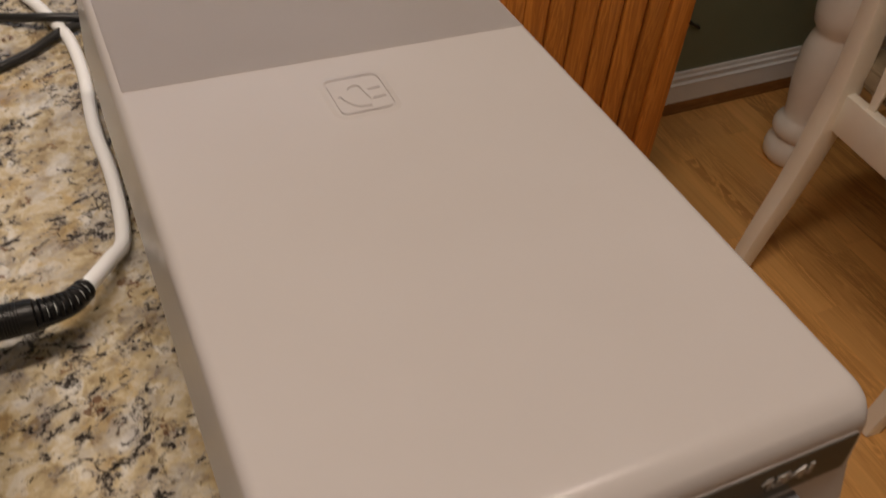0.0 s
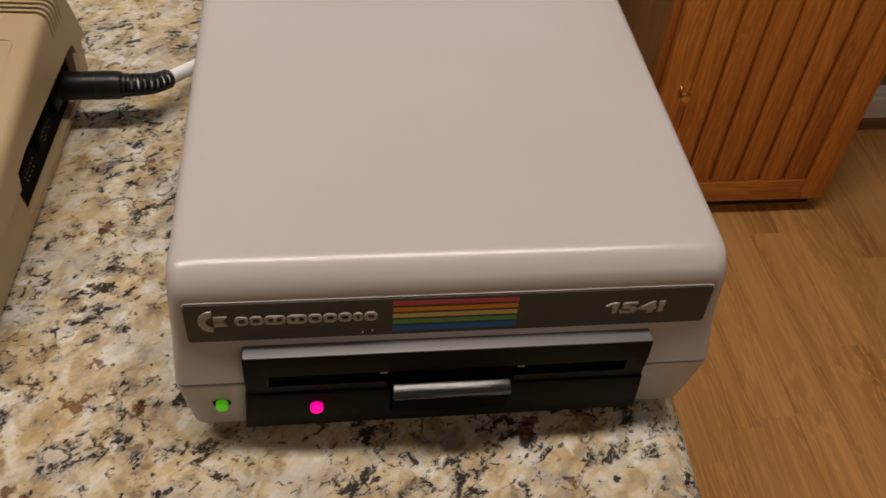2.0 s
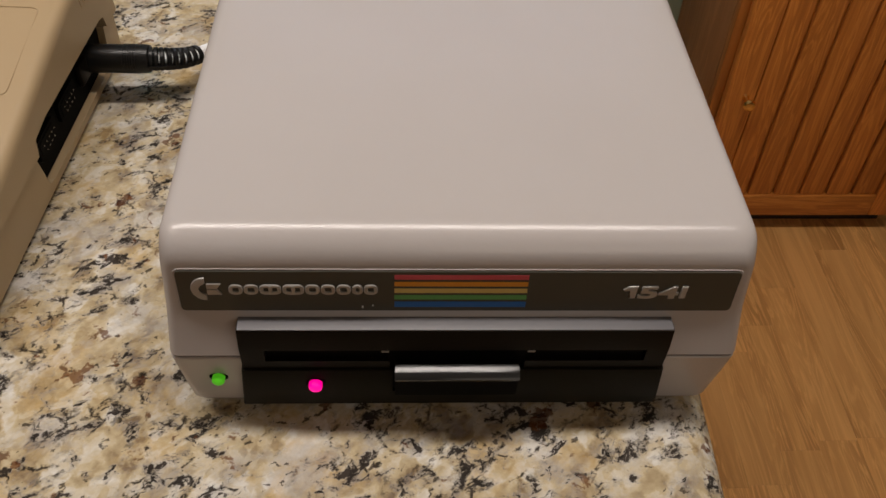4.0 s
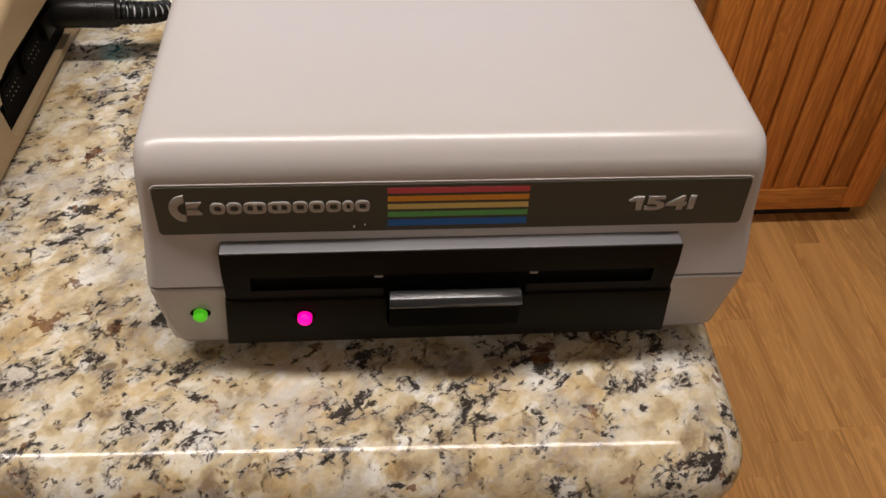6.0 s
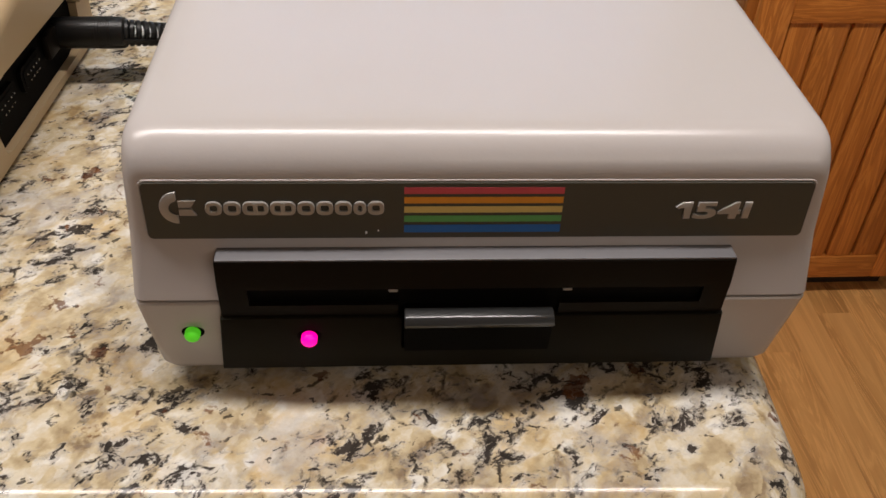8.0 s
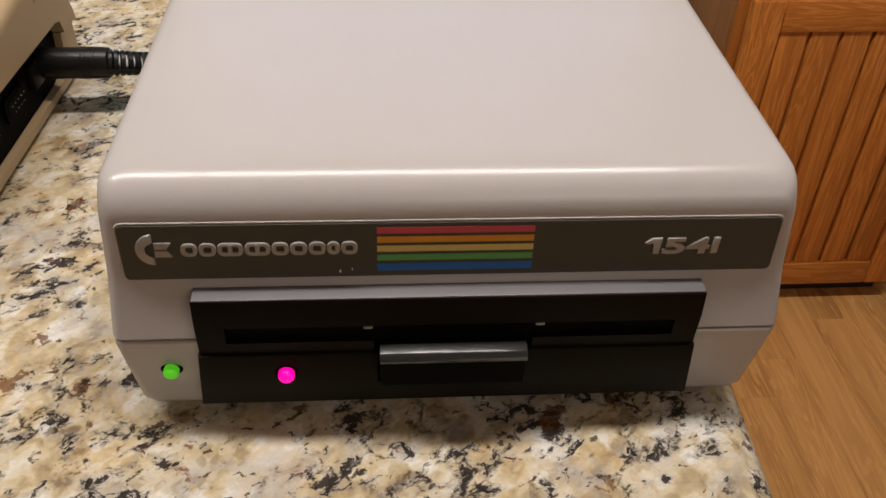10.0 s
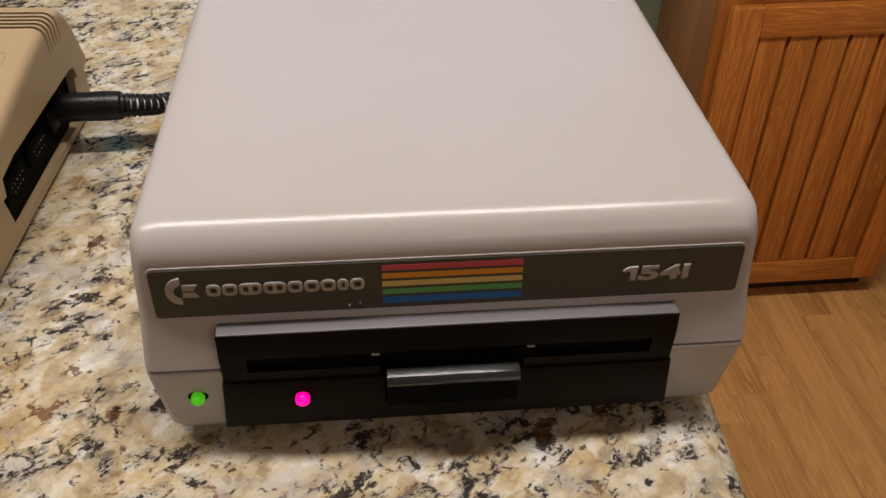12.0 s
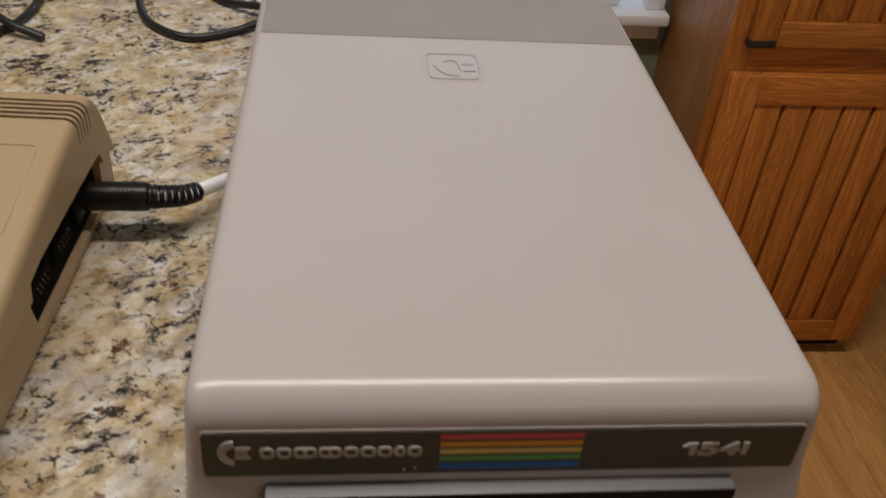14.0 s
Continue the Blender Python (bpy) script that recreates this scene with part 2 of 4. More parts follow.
WALLGREEN = paint("sage_green_wall_paint", (0.205, 0.245, 0.172), (0.188, 0.226, 0.158), 0.55, 5, 0.12, 180)
CEILWHITE = paint("ceiling_white", (0.80, 0.78, 0.74), (0.76, 0.74, 0.70), 0.7, 5, 0.2, 90)
WALLPLAIN = paint("beige_wall_paint", (0.30, 0.25, 0.19), (0.27, 0.225, 0.17), 0.6, 5, 0.12, 180)
TRIMWHITE = paint("white_trim_paint", (0.85, 0.88, 0.92), (0.80, 0.83, 0.87), 0.26, 20)
CHAIRWHITE = paint("cream_white_furniture_paint", (0.88, 0.82, 0.71), (0.82, 0.76, 0.65), 0.28, 18, 0.05, 120)
LEGWHITE = paint("glossy_white_table_paint", (0.90, 0.86, 0.81), (0.85, 0.80, 0.74), 0.18, 18, 0.03, 120)
# Plain dark brown; on the toe kick it paints the shadow under the cabinet.
DARKBASE = paint("dark_base_and_kick_shade", (0.02, 0.013, 0.008), (0.03, 0.02, 0.012), 0.6)


def fabric():
    s = Mat("woven_beige_fabric", 0.85)
    v = s.coords()
    a = s.node("ShaderNodeTexWave", Scale=140, Distortion=1.0)
    b = s.node("ShaderNodeTexWave", Scale=140, Distortion=1.0)
    b.bands_direction = "Y"
    s.link(v, a.inputs["Vector"])
    s.link(v, b.inputs["Vector"])
    h = s.math("MULTIPLY", a.outputs["Fac"], b.outputs["Fac"])
    s.colour(s.ramp(h, [(0.1, (0.22, 0.165, 0.10)), (0.7, (0.50, 0.40, 0.27))]))
    s.bump(h, 0.5, 0.002)
    return s.m


FABRIC = fabric()


def shade_cloth():
    s = Mat("white_shade_cloth", 0.8)
    n = s.noise(s.coords(), 80)
    s.colour(s.mix(n, (0.82, 0.83, 0.85), (0.76, 0.77, 0.79)))
    s.b.inputs["Transmission Weight"].default_value = 0.0
    tr = s.node("ShaderNodeBsdfTranslucent")
    tr.inputs["Color"].default_value = (0.8, 0.85, 0.95, 1)
    mixer = s.node("ShaderNodeMixShader")
    mixer.inputs[0].default_value = 0.5
    s.link(s.b.outputs[0], mixer.inputs[1])
    s.link(tr.outputs[0], mixer.inputs[2])
    s.link(mixer.outputs[0], s.t.nodes["Material Output"].inputs["Surface"])
    return s.m


SHADE = shade_cloth()
m = Mat("window_glass", 0.02)
m.b.inputs["Transmission Weight"].default_value = 1.0
GLASS = m.colour((0.95, 0.97, 0.97)).m


# ---- mesh helpers ----
def part(name, bm, material, parent=None, label="", smooth=35):
    """Links a bmesh as one mesh object, under a thing or part where one is given."""
    me = bpy.data.meshes.new(name)
    bmesh.ops.recalc_face_normals(bm, faces=bm.faces)
    bm.to_mesh(me)
    bm.free()
    me.materials.append(material)
    if smooth:
        me.polygons.foreach_set("use_smooth", [True] * len(me.polygons))
        me.set_sharp_from_angle(angle=radians(smooth))
    ob = new(name, me)
    ob.parent = parent
    return tagged(ob, label)


def thing(name, label, category, m=None, group="", kind=""):
    ob = new(name)
    ob.empty_display_size = 0.05
    if m is not None:
        ob.matrix_world = m
    return tagged(ob, label, category, group, kind)


def setting(name, bm, material, label, category="structure"):
    return tagged(part(name, bm, material), label, category, kind="structure")


def box(x0, x1, y0, y1, z0, z1, bevel=0.0, seg=2, bm=None):
    own = bm if bm is not None else bmesh.new()
    vs = [own.verts.new(p) for p in ((x0, y0, z0), (x1, y0, z0), (x1, y1, z0), (x0, y1, z0), (x0, y0, z1), (x1, y0, z1), (x1, y1, z1), (x0, y1, z1))]
    fs = [own.faces.new([vs[i] for i in q]) for q in ((3, 2, 1, 0), (4, 5, 6, 7), (0, 1, 5, 4), (1, 2, 6, 5), (2, 3, 7, 6), (3, 0, 4, 7))]
    if bevel:
        edges = list({e for f in fs for e in f.edges})
        bmesh.ops.bevel(own, geom=edges, offset=bevel, segments=seg, profile=0.5, affect="EDGES")
    return own


def prism(profile, x0, x1, bm=None, bevel=0.0):
    """A (y, z) outline carried from x0 to x1."""
    own = bm if bm is not None else bmesh.new()
    a = [own.verts.new((x0, y, z)) for y, z in profile]
    b = [own.verts.new((x1, y, z)) for y, z in profile]
    fs = [own.faces.new(a), own.faces.new(b[::-1])]
    for i in range(len(a)):
        j = (i + 1) % len(a)
        fs.append(own.faces.new((a[i], a[j], b[j], b[i])))
    if bevel:
        bmesh.ops.bevel(own, geom=list(set(fs[0].edges) | set(fs[1].edges)), offset=bevel, segments=3, profile=0.5, affect="EDGES")
    return own


def loft(rings, bm=None, caps=True):
    own = bm if bm is not None else bmesh.new()
    vs = [[own.verts.new(p) for p in ring] for ring in rings]
    n = len(vs[0])
    for a, b in zip(vs, vs[1:]):
        for i in range(n):
            own.faces.new((a[i], a[(i + 1) % n], b[(i + 1) % n], b[i]))
    if caps:
        own.faces.new(vs[0][::-1])
        own.faces.new(vs[-1])
    return own


def lathe(profile, cx=0, cy=0, cz=0, seg=28, axis="z", bm=None):
    """(radius, height) pairs turned round an upright axis, or one along x or y."""
    rings = []
    for r, h in profile:
        ring = []
        for i in range(seg):
            a = 2 * math.pi * i / seg
            u, v = r * math.cos(a), r * math.sin(a)
            ring.append({"z": (cx + u, cy + v, cz + h), "x": (cx + h, cy + u, cz + v), "y": (cx + u, cy + h, cz + v)}[axis])
        rings.append(ring)
    return loft(rings, bm)


def glide(points, steps=8):
    """A smooth line through points (Catmull-Rom)."""
    p = [Vector(q) for q in points]
    p = [2 * p[0] - p[1]] + p + [2 * p[-1] - p[-2]]
    out = []
    for i in range(1, len(p) - 2):
        for k in range(steps):
            t = k / steps
            out.append(0.5 * ((2 * p[i]) + (p[i + 1] - p[i - 1]) * t + (2 * p[i - 1] - 5 * p[i] + 4 * p[i + 1] - p[i + 2]) * t * t + (3 * p[i] - p[i - 1] - 3 * p[i + 1] + p[i + 2]) * t ** 3))
    out.append(p[-2])
    return out


def sweep(points, section, up=(0, 0, 1), bm=None, scale=None):
    """A (side, up) outline carried along a line."""
    rings, n = [], len(points)
    for i, q in enumerate(points):
        d = (points[min(i + 1, n - 1)] - points[max(i - 1, 0)]).normalized()
        side = d.cross(Vector(up)).normalized()
        top = side.cross(d)
        k = scale(i / (n - 1)) if scale else 1.0
        rings.append([q + k * (a * side + b * top) for a, b in section])
    return loft(rings, bm)


def disc(r, n=12):
    return [(r * math.cos(2 * math.pi * i / n), r * math.sin(2 * math.pi * i / n)) for i in range(n)]


def plate(outline, y0, y1, lean=0.0, zref=0.0, bm=None, bevel=0.0):
    """An (x, z) outline between y0 (front) and y1, leaning by lean metres of y per metre of z."""
    own = bm if bm is not None else bmesh.new()
    a = [own.verts.new((x, y0 + lean * (z - zref), z)) for x, z in outline]
    b = [own.verts.new((x, y1 + lean * (z - zref), z)) for x, z in outline]
    f = own.faces.new(a)
    own.faces.new(b[::-1])
    for i in range(len(a)):
        j = (i + 1) % len(a)
        own.faces.new((a[j], a[i], b[i], b[j]))
    if bevel:
        bmesh.ops.bevel(own, geom=list(f.edges), offset=bevel, segments=2, profile=0.5, affect="EDGES")
    return own


def rounded(x0, x1, z0, z1, r, n=4):
    out = []
    for cx, cz, a0 in ((x1 - r, z1 - r, 0), (x0 + r, z1 - r, 90), (x0 + r, z0 + r, 180), (x1 - r, z0 + r, 270)):
        for k in range(n + 1):
            a = radians(a0 + 90 * k / n)
            out.append((cx + r * math.cos(a), cz + r * math.sin(a)))
    return out


def cut(ob, bm):
    """Takes the solid bm out of the object's mesh."""
    me = bpy.data.meshes.new("cutter")
    bmesh.ops.recalc_face_normals(bm, faces=bm.faces)
    bm.to_mesh(me)
    bm.free()
    tool = new("cutter", me)
    tool.parent = ob.parent
    mod = ob.modifiers.new("cut", "BOOLEAN")
    mod.operation, mod.solver, mod.object = "DIFFERENCE", "EXACT", tool
    bpy.context.view_layer.update()
    done = bpy.data.meshes.new_from_object(ob.evaluated_get(bpy.context.evaluated_depsgraph_get()))
    ob.modifiers.remove(mod)
    ob.data = done
    bpy.data.objects.remove(tool)
    done.set_sharp_from_angle(angle=radians(35))
    for poly in done.polygons:
        if max(abs(k) for k in poly.normal) > 0.99999:
            poly.use_smooth = False


# ---- room ----
TOP = 0.91          # height of the counter
WALL_Y = 1.266      # face of the green wall
CEIL = 2.44
X0, X1, Y0 = -3.2, 3.2, -3.6
WX0, WX1, WZ0, WZ1 = -0.33, 0.46, 0.595, 1.85   # window opening

bm = box(X0 - 0.1, WX0, WALL_Y, WALL_Y + 0.12, 0, CEIL)
box(WX1, X1 + 0.1, WALL_Y, WALL_Y + 0.12, 0, CEIL, bm=bm)
box(WX0, WX1, WALL_Y, WALL_Y + 0.12, 0, WZ0 - 0.02, bm=bm)
box(WX0, WX1, WALL_Y, WALL_Y + 0.12, WZ1, CEIL, bm=bm)
setting("wall_north", bm, WALLGREEN, "sage green painted wall with a window over a white baseboard", "wall")
setting("wall_west", box(X0 - 0.12, X0, Y0, WALL_Y, 0, CEIL), WALLPLAIN, "plain beige painted kitchen wall", "wall")
setting("wall_east", box(X1, X1 + 0.12, Y0, WALL_Y, 0, CEIL), WALLGREEN, "plain sage green painted wall", "wall")
setting("wall_south", box(X0 - 0.12, X1 + 0.12, Y0 - 0.12, Y0, 0, CEIL), WALLPLAIN, "plain beige painted kitchen wall", "wall")
setting("ceiling", box(X0 - 0.12, X1 + 0.12, Y0 - 0.12, WALL_Y + 0.12, CEIL, CEIL + 0.1), CEILWHITE, "plain white painted ceiling", "ceiling")
floor = setting("floor", box(X0 - 0.12, X1 + 0.12, Y0 - 0.12, WALL_Y + 0.12, -0.12, -0.0085), DARKBASE, "warm oak strip floor with staggered short boards", "floor")

# baseboard with a stepped top, and a wooden shoe moulding before it
base_outline = [(0, 0.03), (-0.013, 0.03), (-0.013, 0.076), (-0.0145, 0.078), (-0.0145, 0.081), (-0.0085, 0.084), (-0.0075, 0.090), (-0.0105, 0.094), (-0.0105, 0.097), (-0.005, 0.101), (-0.005, 0.108), (-0.002, 0.111), (0, 0.111)]
setting("baseboard", prism([(WALL_Y + y, z) for y, z in base_outline], 0.945, X1), TRIMWHITE, "white painted baseboard with a moulded top edge", "baseboard")
shoe_outline = [(0.0, 0.0)] + [(-0.018 * math.cos(radians(a)), 0.038 * math.sin(radians(a))) for a in range(0, 91, 15)]
setting("trim", prism([(WALL_Y - 0.0005 + y, z) for y, z in shoe_outline], 0.945, X1), SHOEWOOD, "stained oak shoe moulding along the baseboard", "trim")

# window: sill, apron, frame, pane and a lowered white pleated shade
window = thing("window_1", "white framed window with a lowered pleated shade", "window", kind="structure")
part("window_sill", box(WX0 - 0.06, WX1 + 0.035, WALL_Y - 0.045, WALL_Y + 0.05, WZ0 - 0.02, WZ0, 0.004), TRIMWHITE, window)
part("apron", box(WX0 - 0.04, WX1 + 0.03, WALL_Y - 0.018, WALL_Y - 0.001, WZ0 - 0.055, WZ0 - 0.02, 0.003), TRIMWHITE, window)
bm = box(WX1 - 0.004, WX1 + 0.03, WALL_Y - 0.020, WALL_Y + 0.05, WZ0 + 0.0005, WZ1 + 0.05, 0.003)
box(WX0 - 0.05, WX0 + 0.004, WALL_Y - 0.020, WALL_Y + 0.05, WZ0 + 0.0005, WZ1 + 0.05, 0.003, bm=bm)
box(WX0 + 0.004, WX1 - 0.004, WALL_Y - 0.020, WALL_Y + 0.05, WZ1 - 0.01, WZ1 + 0.05, 0.003, bm=bm)
part("window_frame", bm, TRIMWHITE, window)
pane = part("pane", box(WX0 + 0.006, WX1 - 0.006, WALL_Y + 0.055, WALL_Y + 0.060, WZ0 + 0.004, WZ1 - 0.012), GLASS, window, smooth=0)
pane.visible_shadow = False
bm = bmesh.new()
rows_ = []
for k in range(99):
    z = WZ0 + 0.012 + k * 0.0125
    rows_.append([bm.verts.new((x, WALL_Y + 0.012 + (0.007 if k % 2 else 0.0), z)) for x in (WX0 + 0.008, WX1 - 0.012)])
for a, b in zip(rows_, rows_[1:]):
    bm.faces.new((a[0], a[1], b[1], b[0]))
shade = part("pleated_shade", bm, SHADE, window, "white pleated cloth shade", smooth=0)
bm = box(WX0 + 0.008, WX1 - 0.05, WALL_Y - 0.012, WALL_Y + 0.010, WZ0 + 0.006, WZ0 + 0.016, 0.002)
part("bottom_rail", bm, TRIMWHITE, window)

# ---- granite counter ----
CROT = -1.9
counter = thing("counter", "kitchen counter with a polished cream, ochre and black granite top", "counter", pose(0.1040, -0.0655, 0, 0, 0, CROT))
CW, CD, R = 2.0, 0.86, 0.0185


def slab_ring(inset, z, r):
    pts = []
    for cx, cy, a0 in ((-r - inset, CD - r - inset, 0), (-CW + r + inset, CD - r - inset, 90), (-CW + r + inset, r + inset, 180), (-r - inset, r + inset, 270)):
        for k in range(9):
            a = radians(a0 + 90 * k / 8)
            pts.append((cx + r * math.cos(a), cy + r * math.sin(a), z))
    return pts


rings = [slab_ring(0.05, TOP - 2 * R, 0.02)]
for a in range(-90, 91, 15):
    c = R * (1 - math.cos(radians(a)))
    rings.append(slab_ring(c, TOP - R + R * math.sin(radians(a)), 0.026 - 0.6 * c))
rings.append(slab_ring(0.05, TOP, 0.012))
part("granite_top", loft(rings), GRANITE, counter, "polished granite slab with a rounded edge")
part("base_cabinet", box(-CW + 0.03, -0.03, 0.035, CD - 0.03, 0.0, TOP - 2 * R - 0.0005), OAK_Z, counter, "plain oak base")

# ---- disk drive ----
drive = thing("disk_drive", "warm grey plastic floppy disk drive with lit green and magenta lamps", "disk drive", pose(-0.0008, 0, TOP - 0.0013, 0, 0.58, 0))
Z1 = 0.0925      # top of the case above the counter
SEAM = 0.0397
BACK = 0.372


def front_at(z):
    """y of the front face by height."""
    if z >= 0.060:
        return 0.0002 - 0.075 * max(0.0, 0.079 - z)
    if z >= SEAM:
        return -0.0012 - 0.0053 * (0.060 - z) / (0.060 - SEAM)
    return -0.0065 + 0.0045 * (SEAM - z) / SEAM


def half_at(z):
    if z >= SEAM:
        return 0.1034 - 0.0030 * (z - SEAM) / (Z1 - SEAM)
    return 0.1034 - 0.0030 * (SEAM - z) / (SEAM - 0.006)


def case_ring(z, fin, sin_, r, n=6):
    """A level of the case, its front drawn in by fin and its sides by sin_."""
    h, f = half_at(z) - sin_, front_at(z) + fin
    b = BACK - sin_
    pts = []
    for cx, cy, a0 in ((h - r, b - r, 0), (-h + r, b - r, 90), (-h + r, f + r, 180), (h - r, f + r, 270)):
        for k in range(n + 1):
            a = radians(a0 + 90 * k / n)
            pts.append((cx + r * math.cos(a), cy + r * math.sin(a), z))
    return pts


RF, RS = 0.0125, 0.0045
rings = [case_ring(SEAM + 0.0005, 0.004, 0.004, 0.003), case_ring(SEAM + 0.0005, 0.0004, 0.0004, 0.0035), case_ring(SEAM + 0.001, 0, 0, 0.0035)]
for z in (0.048, 0.054, 0.060, 0.066, 0.072, Z1 - RF):
    rings.append(case_ring(z, 0, 0, 0.0035 + 0.0015 * (z - SEAM) / 0.05))
for a in range(9, 91, 9):
    z = Z1 - RF + RF * math.sin(radians(a))
    fin = RF * (1 - math.cos(radians(a)))
    ds = max(0.0, z - (Z1 - RS))
    sin_ = RS - math.sqrt(max(0.0, RS * RS - ds * ds))
    rings.append(case_ring(z, fin, sin_, 0.005 + 0.0030 * a / 90))
rings.append(case_ring(Z1, RF + 0.006, RS + 0.006, 0.006))
upper = part("upper_case", loft(rings), CASE, drive)
rings = [case_ring(0.0045, 0.012, 0.012, 0.004), case_ring(0.0045, 0.0055, 0.006, 0.006), case_ring(0.0055, 0.0025, 0.003, 0.006), case_ring(0.0075, 0.0008, 0.001, 0.005),
         case_ring(0.010, 0, 0, 0.0045), case_ring(0.020, 0, 0, 0.004), case_ring(0.030, 0, 0, 0.0035), case_ring(SEAM - 0.001, 0, 0, 0.0035),
         case_ring(SEAM - 0.0004, 0.0005, 0.0005, 0.003), case_ring(SEAM - 0.0004, 0.004, 0.004, 0.003)]
lower = part("lower_case", loft(rings), CASE, drive)
for fx in (-0.075, 0.075):
    for fy in (0.035, 0.335):
        low = 0.0013 + 0.0101 * fx
        part("rubber_foot", lathe([(0.007, low), (0.0075, low + 0.001), (0.0075, 0.0044), (0.007, 0.0048)], fx, fy, 0.0, 16), RUBBER, drive)

# ribbed vent over the rear of the top
bm = bmesh.new()
y = 0.2485
while y < BACK - 0.012:
    prism([(y, Z1 - 0.0004), (y + 0.0002, Z1 + 0.0010), (y + 0.0011, Z1 + 0.0010), (y + 0.0013, Z1 - 0.0004)], -0.0968, 0.0968, bm=bm)
    y += 0.00255
tagged(part("vent_ribs", bm, CASE, drive, "fine cross ribs of the vent", smooth=0), kind="stuff")

# emblem on the top: a thin plate with a rounded square groove and a plain bow inside
bm = bmesh.new()
rims = [[bm.verts.new((x_, y_, z_)) for x_, y_ in rounded(-0.0150 + k, 0.0120 - k, 0.2025 + k, 0.2305 - k, 0.0040 - k, 4)] for k, z_ in ((-0.0030, Z1 - 0.0002), (0.0, Z1 + 0.0006))]
for k in range(len(rims[0])):
    j = (k + 1) % len(rims[0])
    bm.faces.new((rims[0][k], rims[0][j], rims[1][j], rims[1][k]))
bm.faces.new(rims[0][::-1])
bm.faces.new(rims[1])
emblem = part("emblem", bm, CASE, drive)


def groove(points, r):
    pts = [Vector((x_, y_, Z1 + 0.0006)) for x_, y_ in points]
    cut(emblem, sweep(pts, rounded(-r, r, -0.0010, 0.0010, 0.0002, 1)))


ring_cut = bmesh.new()
loops = [[ring_cut.verts.new((x_, y_, z_)) for x_, y_ in rounded(-0.0140 + k, 0.0110 - k, 0.2035 + k, 0.2295 - k, 0.0035 - k, 4)] for k, z_ in ((-0.0005, Z1 - 0.0003), (-0.0005, Z1 + 0.002), (0.0005, Z1 + 0.002), (0.0005, Z1 - 0.0003))]
for i in range(4):
    p_, q_ = loops[i], loops[(i + 1) % 4]
    for k in range(len(p_)):
        ring_cut.faces.new((p_[k], p_[(k + 1) % len(p_)], q_[(k + 1) % len(p_)], q_[k]))
cut(emblem, ring_cut)
groove([v[:2] for v in glide([(0.001, 0.2065, 0), (-0.005, 0.2075, 0), (-0.0095, 0.2125, 0), (-0.0105, 0.2165, 0)], 5)], 0.0008)
groove([v[:2] for v in glide([(-0.0055, 0.2205, 0), (-0.003, 0.2225, 0), (0.0, 0.222, 0), (0.001, 0.2165, 0), (0.002, 0.2115, 0)], 5)], 0.0006)
for y_ in (0.2115, 0.2185):
    groove([(0.0032, y_), (0.0095, y_ + 0.0005)], 0.0006)

# badge strip let into the front, with its raised marks
BZ0, BZ1 = 0.0608, 0.0793
LEAN = 0.075


def on_front(x0, x1, z0, z1, proud, r=0.0, sink=0.002):
    out = rounded(x0, x1, z0, z1, r) if r else [(x1, z1), (x0, z1), (x0, z0), (x1, z0)]
    return plate(out, -proud, sink, LEAN, 0.079)


badge = part("badge_strip", on_front(-0.0958, 0.0958, BZ0, BZ1, 0.0006, 0.0015), BADGE, drive, "dark olive badge strip")
bm = bmesh.new()
edge = [Vector((x, 0.0001 + LEAN * (z - 0.079), z)) for x, z in rounded(-0.0963, 0.0963, BZ0 - 0.0005, BZ1 + 0.0005, 0.002)]
sweep(edge + edge[:1], disc(0.00034, 6), up=(0, 1, 0), bm=bm)
part("badge_rim", bm, CASE, drive)
z = 0.0779
for ink, h in zip(INK, (0.0021, 0.0021, 0.0021, 0.0021, 0.0026)):
    part("colour_stripe", on_front(-0.0230, 0.0226, z - h, z, 0.0007, sink=0.0), ink, badge)
    z -= h + 0.00105
# maker's mark as plain shapes: a half ring with two wedges, and a row of plain rounded blocks
mx, mz = -0.0864, 0.0715
arc = [(mx + 0.0050 * math.cos(radians(a)), mz + 0.0052 * math.sin(radians(a))) for a in range(90, 271, 12)]
arc += [(mx + 0.0026 * math.cos(radians(a)), mz + 0.0026 * math.sin(radians(a))) for a in range(270, 89, -12)]
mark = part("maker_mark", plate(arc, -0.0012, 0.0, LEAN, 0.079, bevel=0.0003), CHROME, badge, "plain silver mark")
for s in (1, -1):
    out = [(mx + 0.0004, mz + s * 0.0003), (mx + 0.0004, mz + s * 0.0024), (mx + 0.0052, mz + s * 0.0024), (mx + 0.0038, mz + s * 0.0003)]
    part("maker_wedge", plate(out if s < 0 else out[::-1], -0.0012, 0.0, LEAN, 0.079), CHROME, badge)
x = -0.0787
for w, tall in ((4.6, 0), (4.8, 0), (7.2, 0), (7.2, 0), (4.8, 0), (4.8, 1), (4.8, 0), (3.6, 0), (4.6, 0)):
    w *= 0.001
    zt = 0.0738
    blk = bmesh.new()
    loop = [Vector((a, -0.0010 + LEAN * (c - 0.079), c)) for a, c in rounded(x + 0.0006, x + w - 0.0006, 0.0698, zt - 0.0008, 0.0011, 3)]
    sweep(loop + loop[:1], rounded(-0.00066, 0.00066, -0.0004, 0.0004, 0.0002, 1), up=(0, 1, 0), bm=blk)
    if w > 0.006:
        box(x + w / 2 - 0.0006, x + w / 2 + 0.0006, -0.0015 + LEAN * (0.0715 - 0.079), 0.0, 0.0695, zt - 0.0006, bm=blk)
    part("maker_block", blk, CHROME, badge)
    x += w + 0.00045
